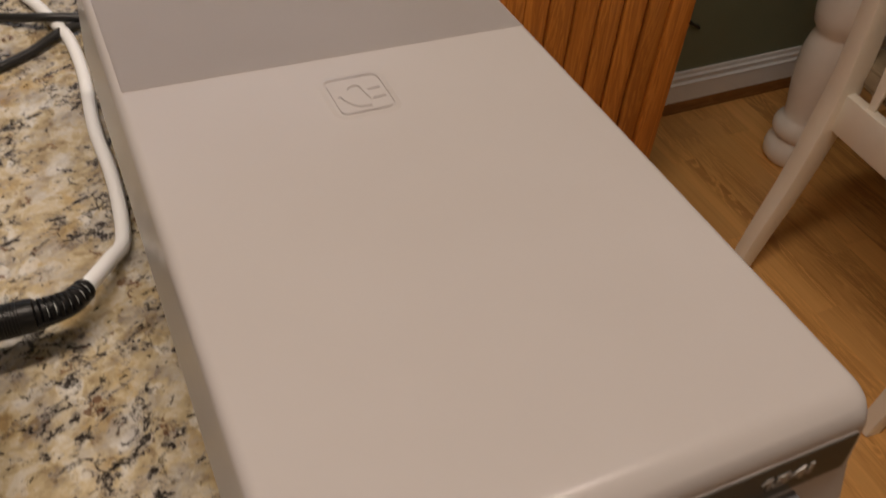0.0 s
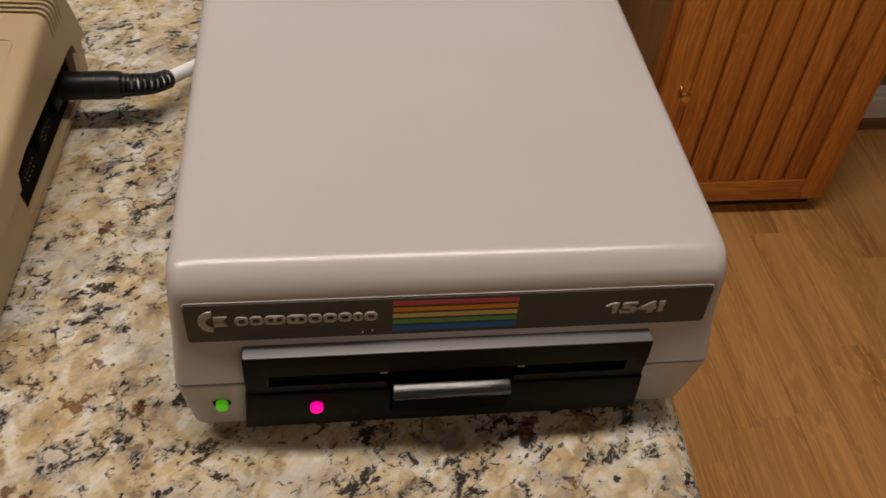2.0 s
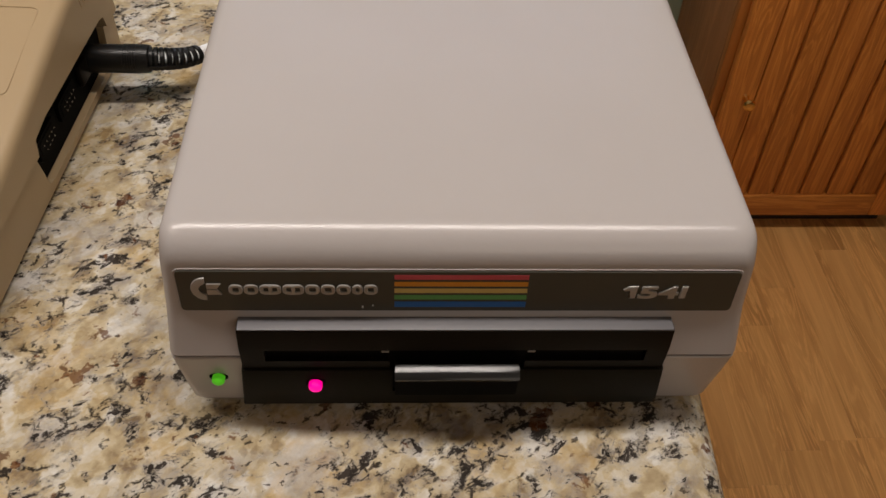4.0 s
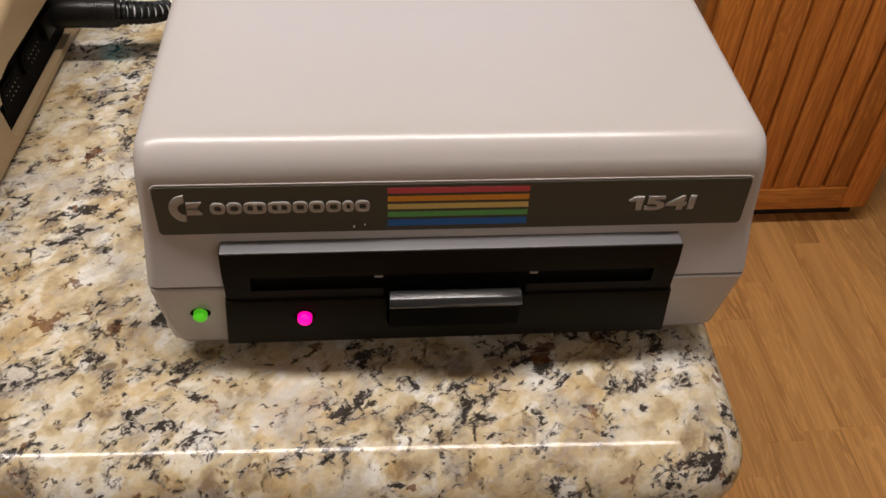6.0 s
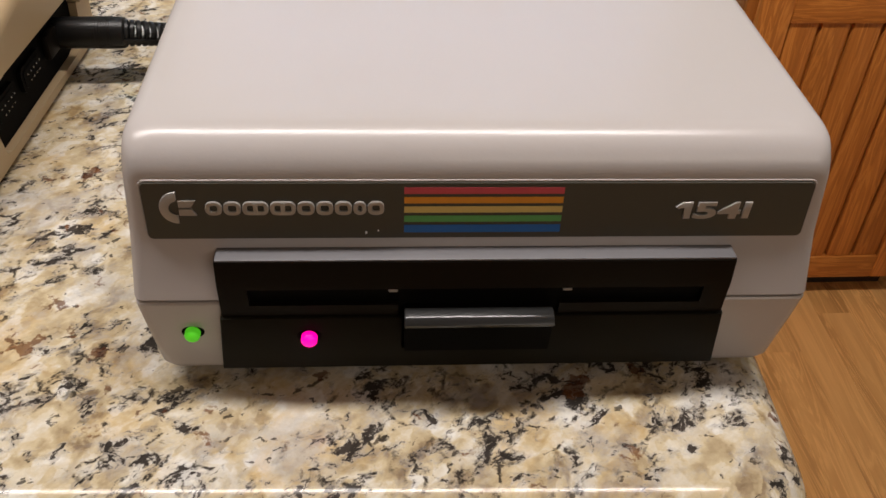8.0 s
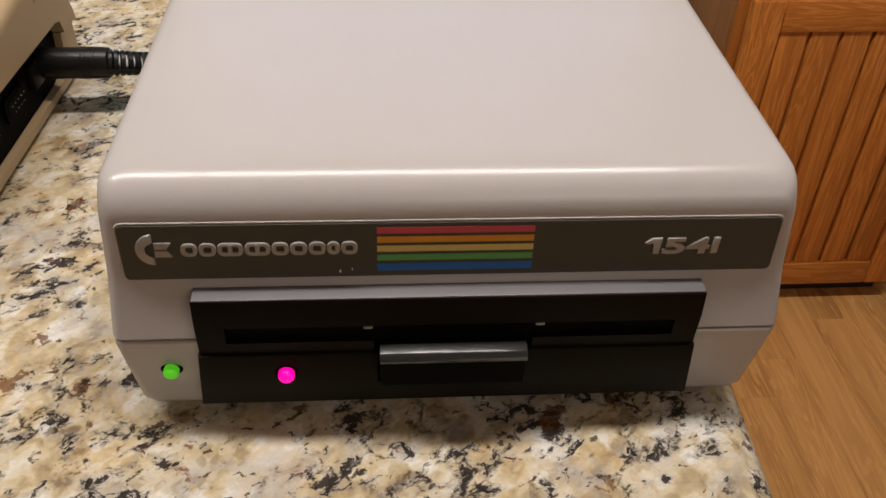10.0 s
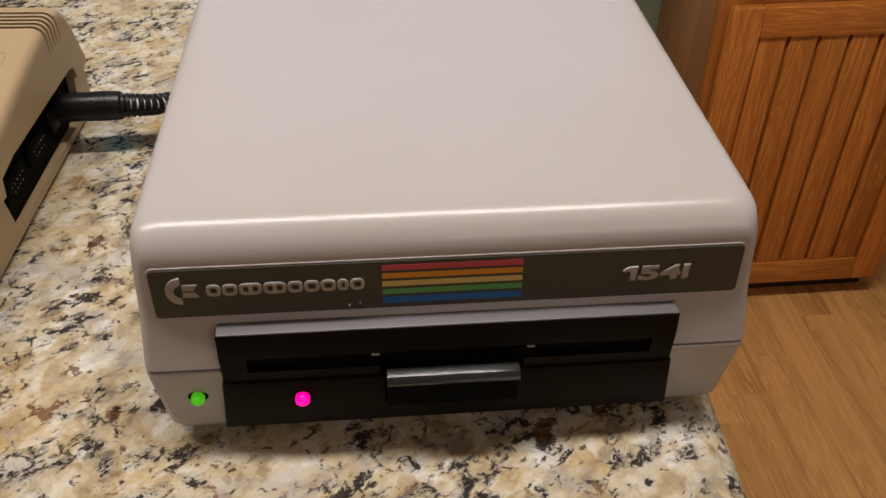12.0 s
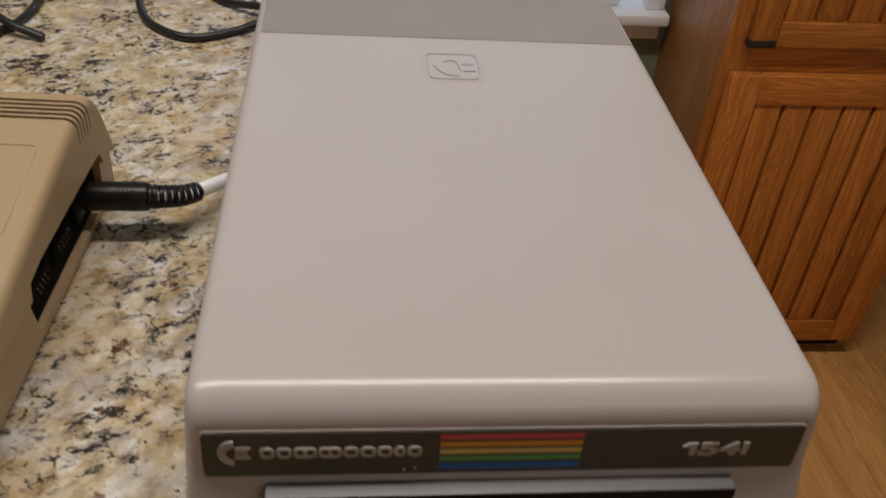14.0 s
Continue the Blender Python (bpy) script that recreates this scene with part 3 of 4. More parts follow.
# two tiny pale paint flecks near the lower edge of the strip
for fx, fz, fr in ((-0.0339, 0.0627, 0.0003), (-0.0304, 0.0634, 0.0002)):
    part("paint_fleck", plate(rounded(fx - fr, fx + fr, fz - fr, fz + 1.6 * fr, 0.6 * fr, 2), -0.0009, -0.0002, LEAN, 0.079), TRIMWHITE, badge, "tiny pale paint fleck")
# model number, digit by digit
for out in ([(0.0609, 0.0730), (0.0578, 0.0730), (0.0557, 0.0714), (0.0566, 0.0707), (0.0586, 0.0717), (0.0583, 0.0673), (0.0605, 0.0673)],
            [(0.0785, 0.0730), (0.0763, 0.0730), (0.0759, 0.0673), (0.0781, 0.0673)]):
    part("model_number", plate(out, -0.0012, 0.0, LEAN, 0.079, bevel=0.0003), CHROME, badge, "raised silver digit 1")
for digit, a, b, fat in (("5", 0.0611, 0.0678, 0.022), ("4", 0.0682, 0.0751, 0.022)):
    fc = bpy.data.curves.new("digit", "FONT")
    fc.body, fc.size, fc.extrude, fc.offset, fc.bevel_depth = digit, 1.0, 0.06, fat, 0.015
    tmp = new("digit", fc)
    bpy.context.view_layer.update()
    me = bpy.data.meshes.new_from_object(tmp.evaluated_get(bpy.context.evaluated_depsgraph_get()))
    bpy.data.objects.remove(tmp)
    co = np.empty(len(me.vertices) * 3)
    me.vertices.foreach_get("co", co)
    co = co.reshape(-1, 3)
    lo, hi = co.min(0), co.max(0)
    up_ = (co[:, 1] - lo[1]) / (hi[1] - lo[1])
    across = (co[:, 0] - lo[0]) / (hi[0] - lo[0])
    zz = 0.0674 + 0.0056 * up_
    me.vertices.foreach_set("co", np.stack([a + (b - a) * across + 0.0006 * up_, -0.0007 + LEAN * (zz - 0.079) - co[:, 2] * 0.008, zz], 1).ravel())
    me.materials.append(CHROME)
    number = new("model_number", me)
    number.parent = badge
    tagged(number, "raised silver digit " + digit)

# black drive bezel: top bar with a slanting upper face, ends, slot, faceplate and lever
bezel = part("bezel", prism([(0.010, 0.0566), (-0.0074, 0.0570), (-0.0080, 0.0563), (-0.0085, 0.0480), (-0.0082, 0.0355), (0.010, 0.0355)], -0.0776, 0.0760, bevel=0.0004), BLACK, drive, "black front bezel with a disk slot")
cut(bezel, prism([(-0.02, 0.0390), (-0.02, 0.0463), (-0.0080, 0.0463), (0.004, 0.0463), (0.004, 0.0400), (-0.0070, 0.0400)], -0.0690, 0.0680))
cut(bezel, box(-0.0246, 0.0244, -0.02, 0.006, 0.030, 0.0463))
# Near-black plate just behind the face paints the shade of a deep slot.
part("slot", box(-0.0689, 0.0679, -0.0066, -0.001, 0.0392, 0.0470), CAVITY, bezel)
bm = plate([(0.0764, 0.0353), (-0.0780, 0.0353), (-0.0798, 0.0124), (0.0783, 0.0124)], -0.0092, 0.006, -0.040, 0.0353, bevel=0.0006)
face = part("faceplate", bm, FACE, bezel, "dark olive faceplate")
cut(face, box(-0.0235, 0.0231, -0.02, 0.004, 0.0216, 0.040))
# Dark plate stands for the shade at the back of the lever recess.
part("lever_recess_shade", box(-0.0248, 0.0246, -0.0068, -0.001, 0.0200, 0.0468), CAVITY, bezel)
for s in (-1, 1):
    part("catch", box(s * 0.0262 - 0.0014, s * 0.0262 + 0.0014, -0.0087, -0.003, 0.0453, 0.0461, 0.0003), CHROME, bezel)
# Thin strip carries the painted overhead light along the bezel's top.
part("bezel_edge", box(-0.0773, 0.0757, -0.0078, -0.0005, 0.0567, 0.0573, 0.0002), LEDGE, bezel, "black upper edge with a painted grey sheen")
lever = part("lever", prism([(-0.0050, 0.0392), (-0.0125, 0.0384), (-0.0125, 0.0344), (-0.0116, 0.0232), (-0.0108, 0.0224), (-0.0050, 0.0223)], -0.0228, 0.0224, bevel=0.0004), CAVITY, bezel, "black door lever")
lip = [(-0.0096, 0.0396), (-0.0126, 0.0390), (-0.0141, 0.0384), (-0.0149, 0.0373), (-0.0146, 0.0361), (-0.0136, 0.0354), (-0.0126, 0.0355), (-0.0121, 0.0380)]
part("lever_lip", prism(lip, -0.0229, 0.0225, bevel=0.0004), LEVER, lever, "glossy rounded lip")


def dome(cx, cz, yf, r, mat_, hole, name):
    # Flat black oval paints the shade of the hole round the lamp.
    part(name + "_hole_shade", plate([(cx + 1.45 * r * math.cos(a), cz + r * 1.0 * math.sin(a)) for a in np.linspace(0, 2 * math.pi, 25)[:-1]], yf - 0.0003, yf + 0.002), CAVITY, hole)
    prof = [(r, 0.0)] + [(r * math.cos(radians(a)), -0.0018 - r * 0.6 * math.sin(radians(a))) for a in range(0, 90, 15)] + [(0.0002, -0.0018 - r * 0.6)]
    part(name, lathe(prof, cx, yf - 0.0002, cz, 20, "y"), mat_, hole, "glowing lamp")


dome(-0.0878, 0.0262, front_at(0.0262), 0.0024, GREEN_LED, drive, "power_lamp")
dome(-0.0518, 0.0277, -0.0090, 0.0025, RED_LED, bezel, "activity_lamp")

# ---- home computer ----
computer = thing("home_computer", "tan plastic home computer with side ports and a plugged power cord", "computer", pose(-0.1775, 0.2430, TOP, 0, 0, -3.4))
CWID = 0.404
lower_outline = [(-0.010, 0.003), (-0.004, 0.008), (-0.004, 0.0285), (-0.2130, 0.0285), (-0.2150, 0.020), (-0.2080, 0.005), (-0.200, 0.003)]
up = [(-0.004, 0.0295), (-0.0045, 0.038), (-0.0120, 0.058), (-0.0165, 0.0655), (-0.0205, 0.0685), (-0.0240, 0.0692)]
gy = -0.0275
while gy > -0.046:
    up += [(gy, 0.0692), (gy - 0.0002, 0.0590), (gy - 0.0016, 0.0590), (gy - 0.0019, 0.0690)]
    gy -= 0.0040
up += [(-0.050, 0.0685), (-0.080, 0.0635), (-0.125, 0.0540), (-0.170, 0.0455), (-0.200, 0.0390), (-0.2100, 0.0360), (-0.2145, 0.0325), (-0.2150, 0.0295)]
low_shell = part("lower_shell", prism(lower_outline, -CWID, -0.0025), TAN, computer)
ER = 0.0055
rings = [[(-CWID, y, z) for y, z in up], [(-CWID / 2, y, z) for y, z in up]]
for a in range(0, 91, 15):
    x, dz = -ER + ER * math.sin(radians(a)), ER * (1 - math.cos(radians(a)))
    rings.append([(x, y, z - dz * min(1.0, max(0.0, (z - 0.0295) / 0.012))) for y, z in up])
top_shell = part("upper_shell", loft(rings), TAN, computer)
# Black strips fill the grooves, painting the dark inside of open vents.
for k in range(5):
    gy = -0.0275 - 0.0040 * k
    part("vent_slot_shade", box(-CWID + 0.01, -0.0030, gy - 0.0017, gy - 0.0002, 0.0592, 0.0655), CAVITY, top_shell, "dark strip painted as the shade in a vent slot")
# ports opening in the flank
hole_outline = [(-0.0205, 0.028), (-0.0235, 0.0365), (-0.029, 0.0380), (-0.112, 0.0395), (-0.1265, 0.0375), (-0.1285, 0.030), (-0.1240, 0.0085), (-0.1190, 0.0070), (-0.035, 0.0070), (-0.023, 0.0100)]
for shell in (top_shell, low_shell):
    cut(shell, prism(hole_outline, -0.0070, 0.02))
# Dark panel, painted near-black to add the shade inside the opening.
port_panel = part("port_panel", prism([(-0.0200, 0.0060), (-0.0200, 0.0405), (-0.1300, 0.0405), (-0.1300, 0.0060)], -0.0130, -0.0065), CAVITY, computer, "dark port panel, blackened further as shade in the opening")


def joystick_port(yc, zc):
    out = rounded(-0.0120, 0.0120, -0.0060, 0.0060, 0.003, 3)
    bm = bmesh.new()
    sec = [(yc + a, zc + b) for a, b in out]
    prism(sec, -0.0065, -0.0045, bm=bm)
    # Port and well take the same near-black as the shaded opening.
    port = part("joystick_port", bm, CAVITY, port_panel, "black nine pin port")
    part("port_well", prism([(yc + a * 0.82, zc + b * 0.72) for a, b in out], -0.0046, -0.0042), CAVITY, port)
    for k in range(9):
        row, col = (0, k) if k < 5 else (1, k - 5)
        py = yc + (col - 2 + 0.5 * row) * 0.0034
        part("pin", lathe([(0.0004, 0.0), (0.0004, 0.0010), (0.0001, 0.0013)], -0.0046, py, zc + 0.0017 - 0.0036 * row, 8, "x"), PIN, port)


joystick_port(-0.1085, 0.0230)
joystick_port(-0.0785, 0.0230)
part("power_switch", box(-0.0065, -0.003, -0.0605, -0.0475, 0.018, 0.030, 0.001), BLACK, port_panel, "black rocker switch")
# fine groove of the label field on the top
def slope(y):
    return 0.0685 - 0.0050 * (-0.050 - y) / 0.030 if y > -0.080 else 0.0635 - 0.0095 * (-0.080 - y) / 0.045


line = []
for x, y in rounded(-0.115, -0.0110, -0.1180, -0.0640, 0.003, 3):
    line.append(Vector((x, y, slope(y) + 0.0001)))
bm = bmesh.new()
sweep(line + line[:1], disc(0.0004, 6), bm=bm)
part("label_outline", bm, TAN, computer)

# ---- power cord of the computer ----
cord = thing("power_cable", "white power cord with a black round plug and ribbed strain relief", "cable", pose(-0.150, 0.2005, TOP))
W = Matrix.Translation((0.150, -0.2005, -TOP))


def local(points):
    return [W @ Vector(p) for p in points]


px, py, pz = 0.0, 0.0, 0.0237
plug = part("plug", lathe([(0.0060, -0.0400), (0.0072, -0.0395), (0.0075, -0.0310), (0.0076, -0.0055), (0.0072, -0.0030), (0.0058, -0.0020)], px, py, pz, 28, "x"), RUBBER, cord, "black round plug")
for k in range(6):
    part("grip_ring", lathe([(0.0074, 0.0), (0.0078, 0.0002), (0.0078, 0.0005), (0.0074, 0.0007)], -0.0158 + 0.0013 * k, py, pz, 24, "x"), RUBBER, plug)
boot_line = glide(local([(-0.1535, 0.2005, TOP + 0.0237), (-0.1455, 0.2025, TOP + 0.0223), (-0.1378, 0.2075, TOP + 0.0194), (-0.1308, 0.2170, TOP + 0.0158)]), 12)
n = len(boot_line)
bm = bmesh.new()
sweep(boot_line, disc(0.0038, 14), bm=bm)
boot = part("strain_relief_core", bm, WHITECORD, cord)
for k in range(1, n - 1, 4):
    d = (boot_line[k + 1] - boot_line[k - 1]).normalized() * 0.00125
    r = 0.0066 - 0.0014 * k / n
    seg = [boot_line[k] - d, boot_line[k] - 0.6 * d, boot_line[k] + 0.6 * d, boot_line[k] + d]
    part("strain_relief_rib", sweep(seg, disc(r, 16), scale=lambda t: 0.9 if t in (0.0, 1.0) else 1.0), RUBBER, boot)
for s in (-1, 1):
    part("strain_relief_web", sweep([p + Vector((0, s * (0.0050 - 0.0014 * i / n), -0.001)) for i, p in enumerate(boot_line)], [(-0.0028, -0.001), (0.0028, -0.001), (0.0028, 0.001), (-0.0028, 0.001)]), RUBBER, boot)
cable_line = glide(local([(-0.1317, 0.2155, TOP + 0.0164), (-0.1190, 0.2370, TOP + 0.0095), (-0.1105, 0.2540, TOP + 0.0040), (-0.1072, 0.2850, TOP + 0.0041), (-0.1070, 0.3150, TOP + 0.0041), (-0.1085, 0.3510, TOP + 0.0041),
                          (-0.1060, 0.4060, TOP + 0.0041), (-0.1080, 0.4460, TOP + 0.0050), (-0.1150, 0.4750, TOP + 0.0041), (-0.1260, 0.5080, TOP + 0.0041), (-0.160, 0.58, TOP + 0.0041), (-0.23, 0.64, TOP + 0.0041)]), 8)
part("cable", sweep(cable_line, disc(0.0039, 14)), WHITECORD, cord, "white cable")


# ---- black cables behind the machines ----
def black_cable(points, label, r=0.0030):
    c = Vector(points[0])
    ob = thing("black_cable", label, "cable", Matrix.Translation(c), "cables on the counter")
    part("cord", sweep(glide([Vector(p) - c for p in points], 8), disc(r, 12)), CORD, ob)


zc = TOP + 0.0032
black_cable([(-0.26, 0.60, zc), (-0.222, 0.540, zc), (-0.213, 0.490, zc), (-0.198, 0.450, zc), (-0.167, 0.427, zc), (-0.135, 0.440, zc), (-0.110, 0.458, zc + 0.002), (-0.07, 0.472, zc), (0.0, 0.47, zc), (0.03, 0.42, zc)], "black looped cable lying on the granite")
black_cable([(-0.20, 0.575, zc), (-0.172, 0.520, zc), (-0.148, 0.492, zc), (-0.120, 0.471, zc + 0.006), (-0.095, 0.462, zc + 0.006), (-0.03, 0.435, zc), (0.0, 0.40, zc)], "black cable crossing a white cord behind the drive")
black_cable([(-0.36, 0.392, zc), (-0.32, 0.408, zc), (-0.292, 0.440, zc), (-0.286, 0.485, zc), (-0.30, 0.55, zc)], "black cable curving over the granite behind the computer")
black_cable([(-0.345, 0.470, zc), (-0.312, 0.452, zc + 0.005), (-0.290, 0.430, zc + 0.0058), (-0.266, 0.421, zc)], "short black cable end lying across another cable")

# ---- oak cabinet ----
FX0, FX1, FY, CZ0, CZ1 = 0.505, 0.932, 1.003, 0.050, 0.86
cabinet = thing("oak_cabinet", "golden oak cabinet with a beadboard door and a drawer above", "cabinet", pose((FX0 + FX1) / 2, FY, 0))
ox, oy = (FX0 + FX1) / 2, FY
L, Rr = FX0 - ox, FX1 - ox
part("side_panel", box(L, L + 0.018, 0.019, WALL_Y - 0.003 - oy, CZ0, CZ1, 0.001), DULL_OAK, cabinet, "dull brown oak side")
part("side_panel", box(Rr - 0.018, Rr, 0.019, WALL_Y - 0.020 - oy, CZ0, CZ1, 0.001), DULL_OAK, cabinet, "dull brown oak side")
part("back_panel", box(L + 0.018, Rr - 0.018, 0.215, 0.222, CZ0, CZ1), OAK_Z, cabinet)
part("bottom_panel", box(L + 0.018, Rr - 0.018, 0.019, 0.215, CZ0, CZ0 + 0.018), OAK_X, cabinet)
part("top_panel", box(L - 0.008, Rr + 0.008, -0.012, WALL_Y - 0.003 - oy, CZ1, CZ1 + 0.02, 0.003), OAK_X, cabinet)
part("face_stile", box(L, L + 0.04, 0.0, 0.019, CZ0, CZ1, 0.0012), OAK_Z, cabinet)
part("face_stile", box(Rr - 0.04, Rr, 0.0, 0.019, CZ0, CZ1, 0.0012), OAK_Z, cabinet)
for z0, z1 in ((CZ0, CZ0 + 0.03), (0.590, 0.690), (CZ1 - 0.03, CZ1)):
    part("face_rail", box(L + 0.04, Rr - 0.04, 0.0, 0.019, z0, z1, 0.0012), OAK_X, cabinet)
# The shadow below the cabinet is put into the kick's colour.
part("toe_kick", box(L + 0.01, Rr - 0.012, 0.022, 0.20, 0.0, CZ0 - 0.0005), DARKBASE, cabinet, "recessed toe kick painted dark for its shadow")


def panel_door(name, x0, x1, z0, z1, w, y0, boards, label):
    door = part(name, box(x0 + w, x1 - w, y0 + 0.0135, y0 + 0.0175, z0 + w - 0.006, z1 - w + 0.006), OAK_Z, cabinet, label)
    part("stile", box(x0, x0 + w, y0, y0 + 0.018, z0, z1, 0.003), OAK_Z, door)
    part("stile", box(x1 - w, x1, y0, y0 + 0.018, z0, z1, 0.003), OAK_Z, door)
    part("rail", box(x0 + w, x1 - w, y0 + 0.0003, y0 + 0.018, z0, z0 + w, 0.003), OAK_X, door)
    part("rail", box(x0 + w, x1 - w, y0 + 0.0003, y0 + 0.018, z1 - w, z1, 0.003), OAK_X, door)
    bw = (x1 - x0 - 2 * w) / boards
    for k in range(boards):
        a = x0 + w + k * bw
        b = part("board", box(a + 0.0030, a + bw - 0.0030, y0 + 0.0050, y0 + 0.0140, z0 + w, z1 - w, 0.0025, 2), OAK_Z, door)
    return door


door = panel_door("door", 0.519 - ox, 0.917 - ox, 0.049, 0.608, 0.050, -0.0195, 6, "oak frame door with beadboard panel")
kx, kz = 0.553 - ox, 0.325
part("knob", lathe([(0.006, 0.0), (0.0045, -0.004), (0.0042, -0.012), (0.0085, -0.017), (0.0105, -0.021), (0.0085, -0.0255), (0.003, -0.0275)], kx, -0.0195, kz, 20, "y"), BRASS, door, "round brass knob")
drawer = panel_door("drawer", 0.530 - ox, 0.908 - ox, 0.655, 0.838, 0.040, -0.0205, 6, "oak drawer front with beadboard panel")
# Dark strip over the drawer's lower left corner.
part("dark_corner", box(0.5285 - ox, 0.5705 - ox, -0.0218, -0.004, 0.6535, 0.6660, 0.002), DARKBASE, drawer, "dark lower left corner")

# ---- dining chair, drawn up to the table with its back to the room ----
chair = thing("dining_chair", "cream white painted dining chair with woven beige seat pad", "chair", pose(0.9965, 0.561, 0, 0, 0, -3.3))
HY = 0.198
post_line = [(0.003, 0.0, 0.0), (0.023, 0.0, 0.10), (0.050, 0.0, 0.22), (0.066, 0.0, 0.33), (0.072, 0.0, 0.42), (0.069, 0.0, 0.52), (0.058, 0.0, 0.66), (0.040, 0.0, 0.82), (0.0, 0.0, 0.99)]
post_sec = rounded(-0.0165, 0.0165, -0.021, 0.021, 0.005, 2)
for s in (-1, 1):
    pts = [p + Vector((0, s * HY, 0)) for p in glide(post_line, 6)]
    pts[0].z = 0.0
    part("rear_leg", sweep(pts, post_sec, up=(-1, 0, 0.0), scale=lambda t: 0.86 + 0.34 * min(1, t / 0.4) if t < 0.4 else 1.2 - 0.3 * (t - 0.4) / 0.6), CHAIRWHITE, chair)
part("rear_rail", box(0.064, 0.086, -HY + 0.016, HY - 0.016, 0.348, 0.422, 0.003), CHAIRWHITE, chair)
for s in (-1, 1):
    part("side_rail", box(0.086, 0.470, s * (HY + 0.012) - 0.011, s * (HY + 0.012) + 0.011, 0.352, 0.420, 0.003), CHAIRWHITE, chair)
part("front_rail", box(0.462, 0.482, -HY - 0.02, HY + 0.02, 0.352, 0.420, 0.003), CHAIRWHITE, chair)
part("seat", box(0.104, 0.500, -HY - 0.012, HY + 0.012, 0.4205, 0.438, 0.006), CHAIRWHITE, chair)
part("seat_pad", box(0.089, 0.500, -HY - 0.022, HY + 0.022, 0.4265, 0.482, 0.016, 3), FABRIC, chair, "woven beige seat pad")
for k in range(5):
    y = (k - 2) * 0.066
    ln = glide([(0.076, y, 0.418), (0.079, y, 0.52), (0.066, y, 0.66), (0.038, y, 0.82), (0.008, y * 1.05, 0.95)], 5)
    part("back_slat", sweep(ln, rounded(-0.012, 0.012, -0.006, 0.006, 0.003, 2), up=(-1, 0, 0), scale=lambda t: 0.55 + 1.0 * min(1.0, t / 0.45) if t < 0.45 else 1.55 - 0.7 * (t - 0.45)), CHAIRWHITE, chair)
crest = glide([(0.004, -HY - 0.02, 0.965), (-0.006, -0.1, 0.975), (-0.009, 0.0, 0.978), (-0.006, 0.1, 0.975), (0.004, HY + 0.02, 0.965)], 6)
part("crest_rail", sweep(crest, rounded(-0.011, 0.011, -0.035, 0.035, 0.008, 3)), CHAIRWHITE, chair)
front_leg = [(0.014, 0.0), (0.022, 0.006), (0.025, 0.018), (0.022, 0.032), (0.013, 0.040), (0.017, 0.046), (0.017, 0.052), (0.013, 0.058), (0.018, 0.10), (0.024, 0.22), (0.026, 0.27), (0.018, 0.285), (0.025, 0.295), (0.025, 0.352)]
for s in (-1, 1):
    part("front_leg", lathe(front_leg, 0.462, s * (HY - 0.006), 0, 20), CHAIRWHITE, chair)

# ---- dining table with turned legs ----
TX, TY = 1.362, 1.018
table = thing("dining_table", "white painted dining table with heavy turned legs", "table", pose(TX, TY, 0))
leg = [(0.030, 0.0), (0.048, 0.003), (0.058, 0.015), (0.061, 0.033), (0.057, 0.052), (0.047, 0.063), (0.046, 0.067), (0.053, 0.072), (0.058, 0.082), (0.059, 0.095), (0.055, 0.107), (0.047, 0.115), (0.044, 0.122),
       (0.046, 0.140), (0.051, 0.170), (0.057, 0.210), (0.060, 0.250), (0.059, 0.285), (0.054, 0.312), (0.049, 0.325), (0.050, 0.333), (0.060, 0.348), (0.065, 0.375), (0.066, 0.420), (0.060, 0.470), (0.050, 0.510), (0.047, 0.530), (0.054, 0.545), (0.054, 0.560)]
for lx in (0.0, 0.90):
    for ly in (0.0, -0.90):
        lg = part("turned_leg", lathe(leg, lx, ly, 0, 36), LEGWHITE, table)
        part("leg_block", box(lx - 0.05, lx + 0.05, ly - 0.05, ly + 0.05, 0.5605, 0.715, 0.003), LEGWHITE, lg)
part("apron", box(-0.02, 0.002, -0.849, -0.051, 0.62, 0.714, 0.002), LEGWHITE, table)
part("apron", box(0.898, 0.92, -0.849, -0.051, 0.62, 0.714, 0.002), LEGWHITE, table)
part("apron", box(0.051, 0.849, -0.012, 0.010, 0.62, 0.714, 0.002), LEGWHITE, table)
part("apron", box(0.051, 0.849, -0.91, -0.888, 0.62, 0.714, 0.002), LEGWHITE, table)
part("tabletop", box(-0.11, 1.01, -1.01, 0.11, 0.7155, 0.750, 0.006, 3), LEGWHITE, table)

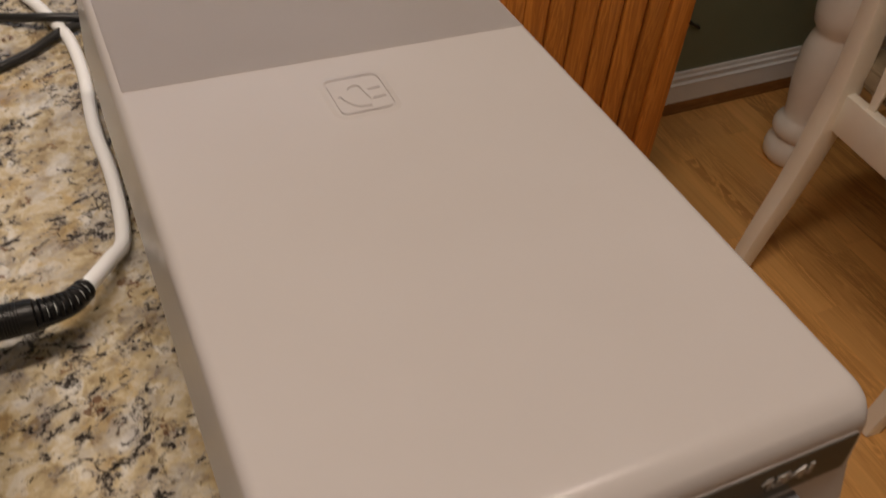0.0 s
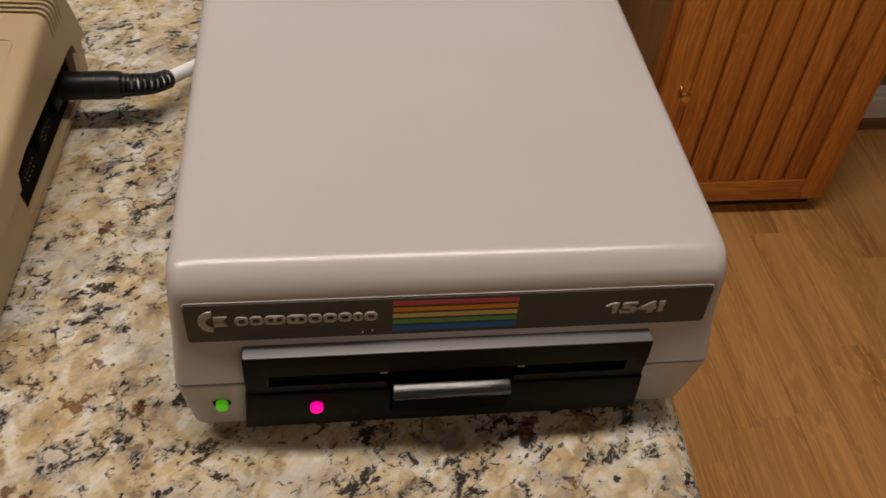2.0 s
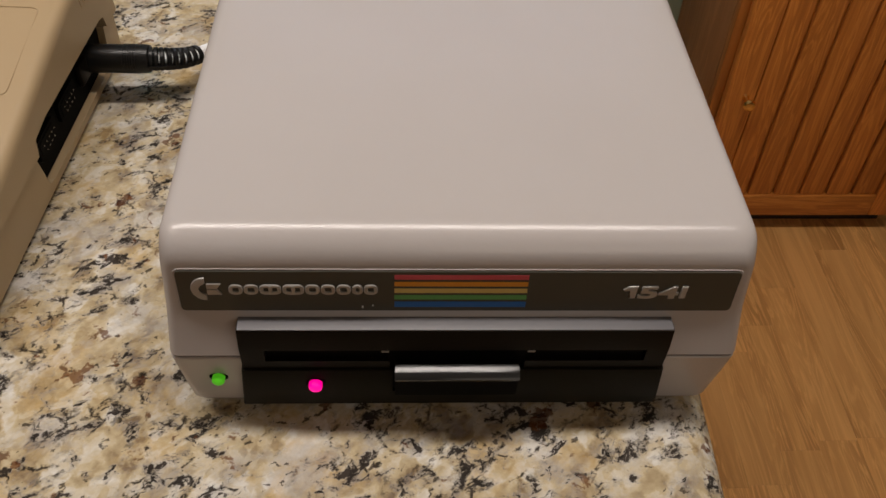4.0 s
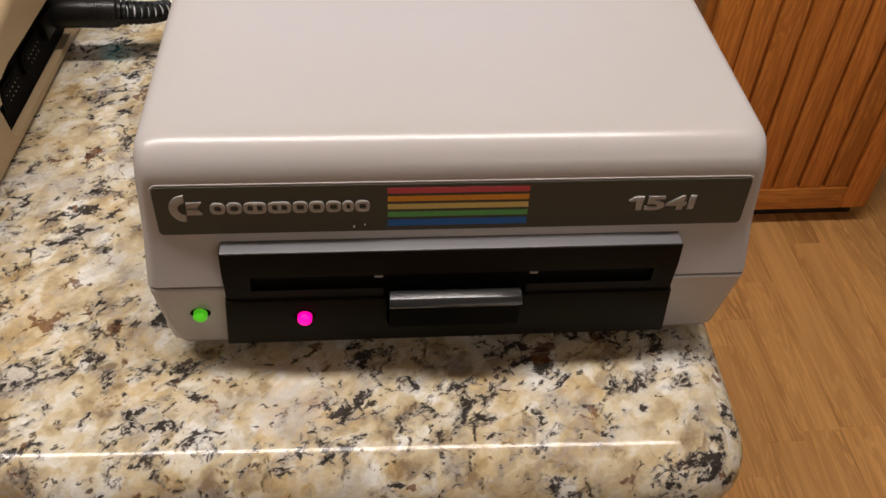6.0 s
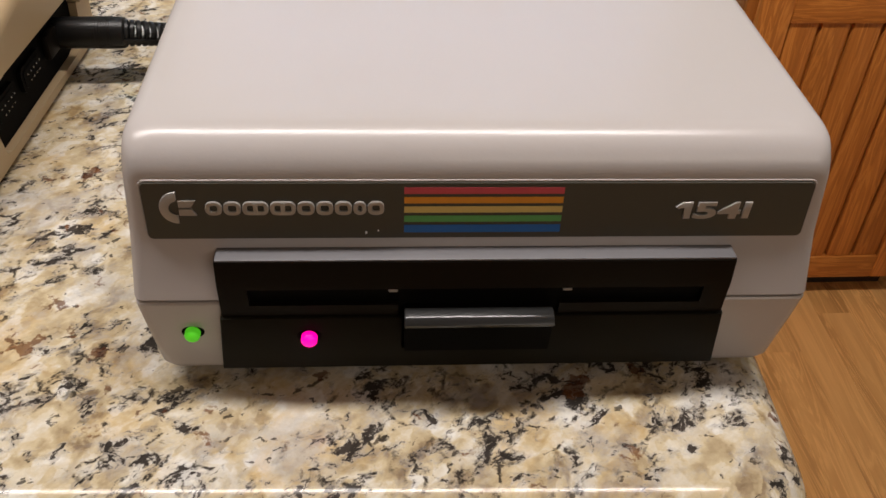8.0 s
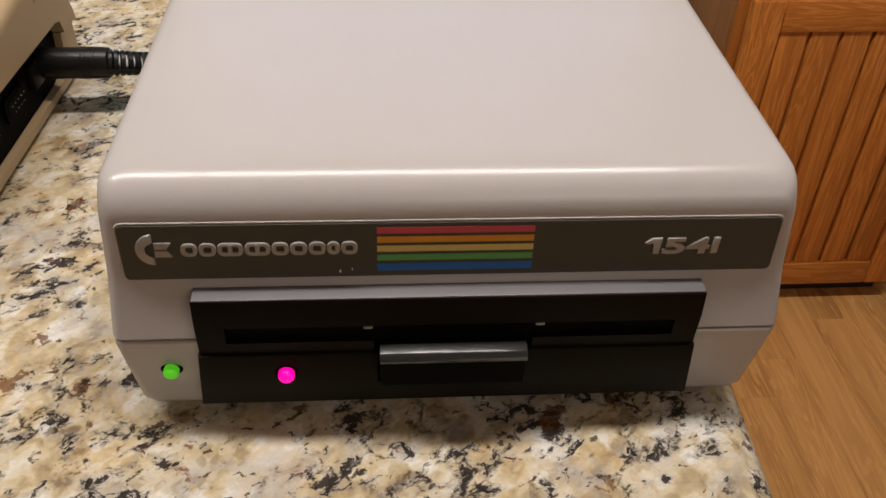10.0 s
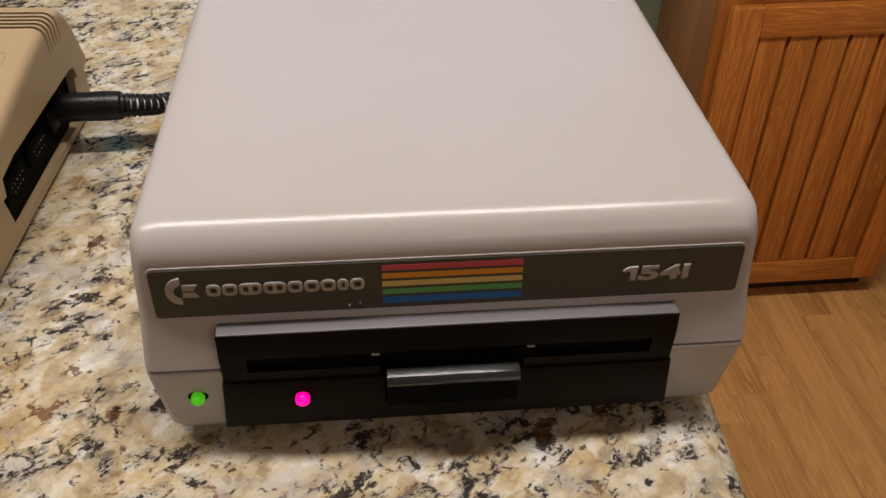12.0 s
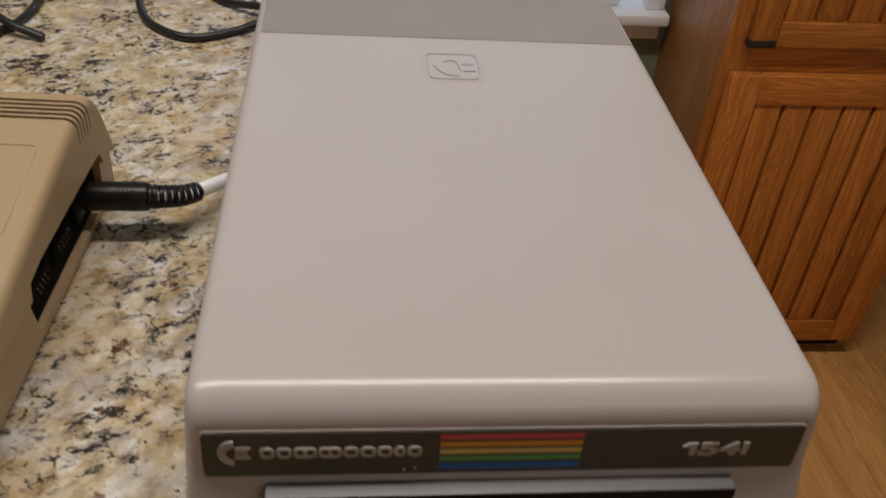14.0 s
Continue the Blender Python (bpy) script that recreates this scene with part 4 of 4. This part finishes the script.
# ---- small standing display whose lit digits show in the polished granite ----
display = thing("desk_clock", "small dark desk clock on a stand with lit teal digits", "clock", pose(-0.272, 0.535, TOP))
part("base_plate", box(-0.050, 0.050, 0.000, 0.080, 0.0, 0.010, 0.003), BLACK, display)
part("post", box(-0.012, 0.012, 0.034, 0.050, 0.0102, 0.196, 0.003), BLACK, display)
part("housing", box(-0.045, 0.045, 0.008, 0.034, 0.190, 0.255, 0.004, 3), BLACK, display)
screen = part("screen", box(-0.036, 0.036, 0.0066, 0.0078, 0.200, 0.245, 0.0004), CAVITY, display, "dark display window")
for dx in (-0.0095, -0.0035, 0.0040, 0.0095):
    part("digit_bar", box(dx - 0.0021, dx + 0.0021, 0.0058, 0.0064, 0.2185, 0.2265), TEAL_LED, screen, "lit teal digit")

# ---- black cord on the wall beside the cabinet ----
c = Vector((1.10, WALL_Y - 0.006, 0.29))
stub = thing("black_cable", "short black cable end standing off the green wall", "cable", Matrix.Translation(c))
part("cord", sweep(glide([Vector((-0.15, 0, 0.11)), Vector((-0.03, 0.0, 0.03)), Vector((0.05, 0, -0.022)), Vector((0.115, 0, -0.062))], 6), disc(0.0052, 10), scale=lambda t: 1.15 - 0.5 * t * t), CORD, stub)

# ---- floor strips ----
rng = random.Random(7)
SW = 0.065
near_strips, far = [], bmesh.new()
shapes = {}


def strip_mesh(length):
    if length not in shapes:
        b = box(0.0, SW - 0.00005, 0.0, length - 0.00005, -0.008, 0.0, 0.0002, 1)
        me_ = bpy.data.meshes.new("strip")
        bmesh.ops.recalc_face_normals(b, faces=b.faces)
        b.to_mesh(me_)
        b.free()
        me_.materials.append(FLOORWOOD)
        shapes[length] = me_
    return shapes[length]


x = X0
while x < X1:
    y = Y0 - rng.random() * 0.3
    while y < WALL_Y + 0.05:
        ln = rng.choice((0.25, 0.32, 0.40, 0.48))
        if y < Y0 - 0.1:
            y, ln = Y0 - 0.1, ln - (Y0 - 0.1 - y)
        ln = round(min(ln, WALL_Y + 0.1 - y), 3)
        if 0.0 < x < 1.75 and -0.45 < y + ln and y < WALL_Y:
            near_strips.append((x, y, ln))
        else:
            box(x, x + SW - 0.0005, y, y + ln - 0.0005, -0.008, 0.0, bm=far)
        y += ln
    x += SW
for x, y, ln in near_strips[:300]:
    ob = new("strip", strip_mesh(ln))
    ob.location = (x, y, 0.0)
    ob.parent = floor
for x, y, ln in near_strips[300:]:
    box(x, x + SW - 0.0005, y, y + ln - 0.0005, -0.008, 0.0, bm=far)
tagged(part("floor_strips", far, FLOORWOOD, floor, smooth=0), kind="stuff")
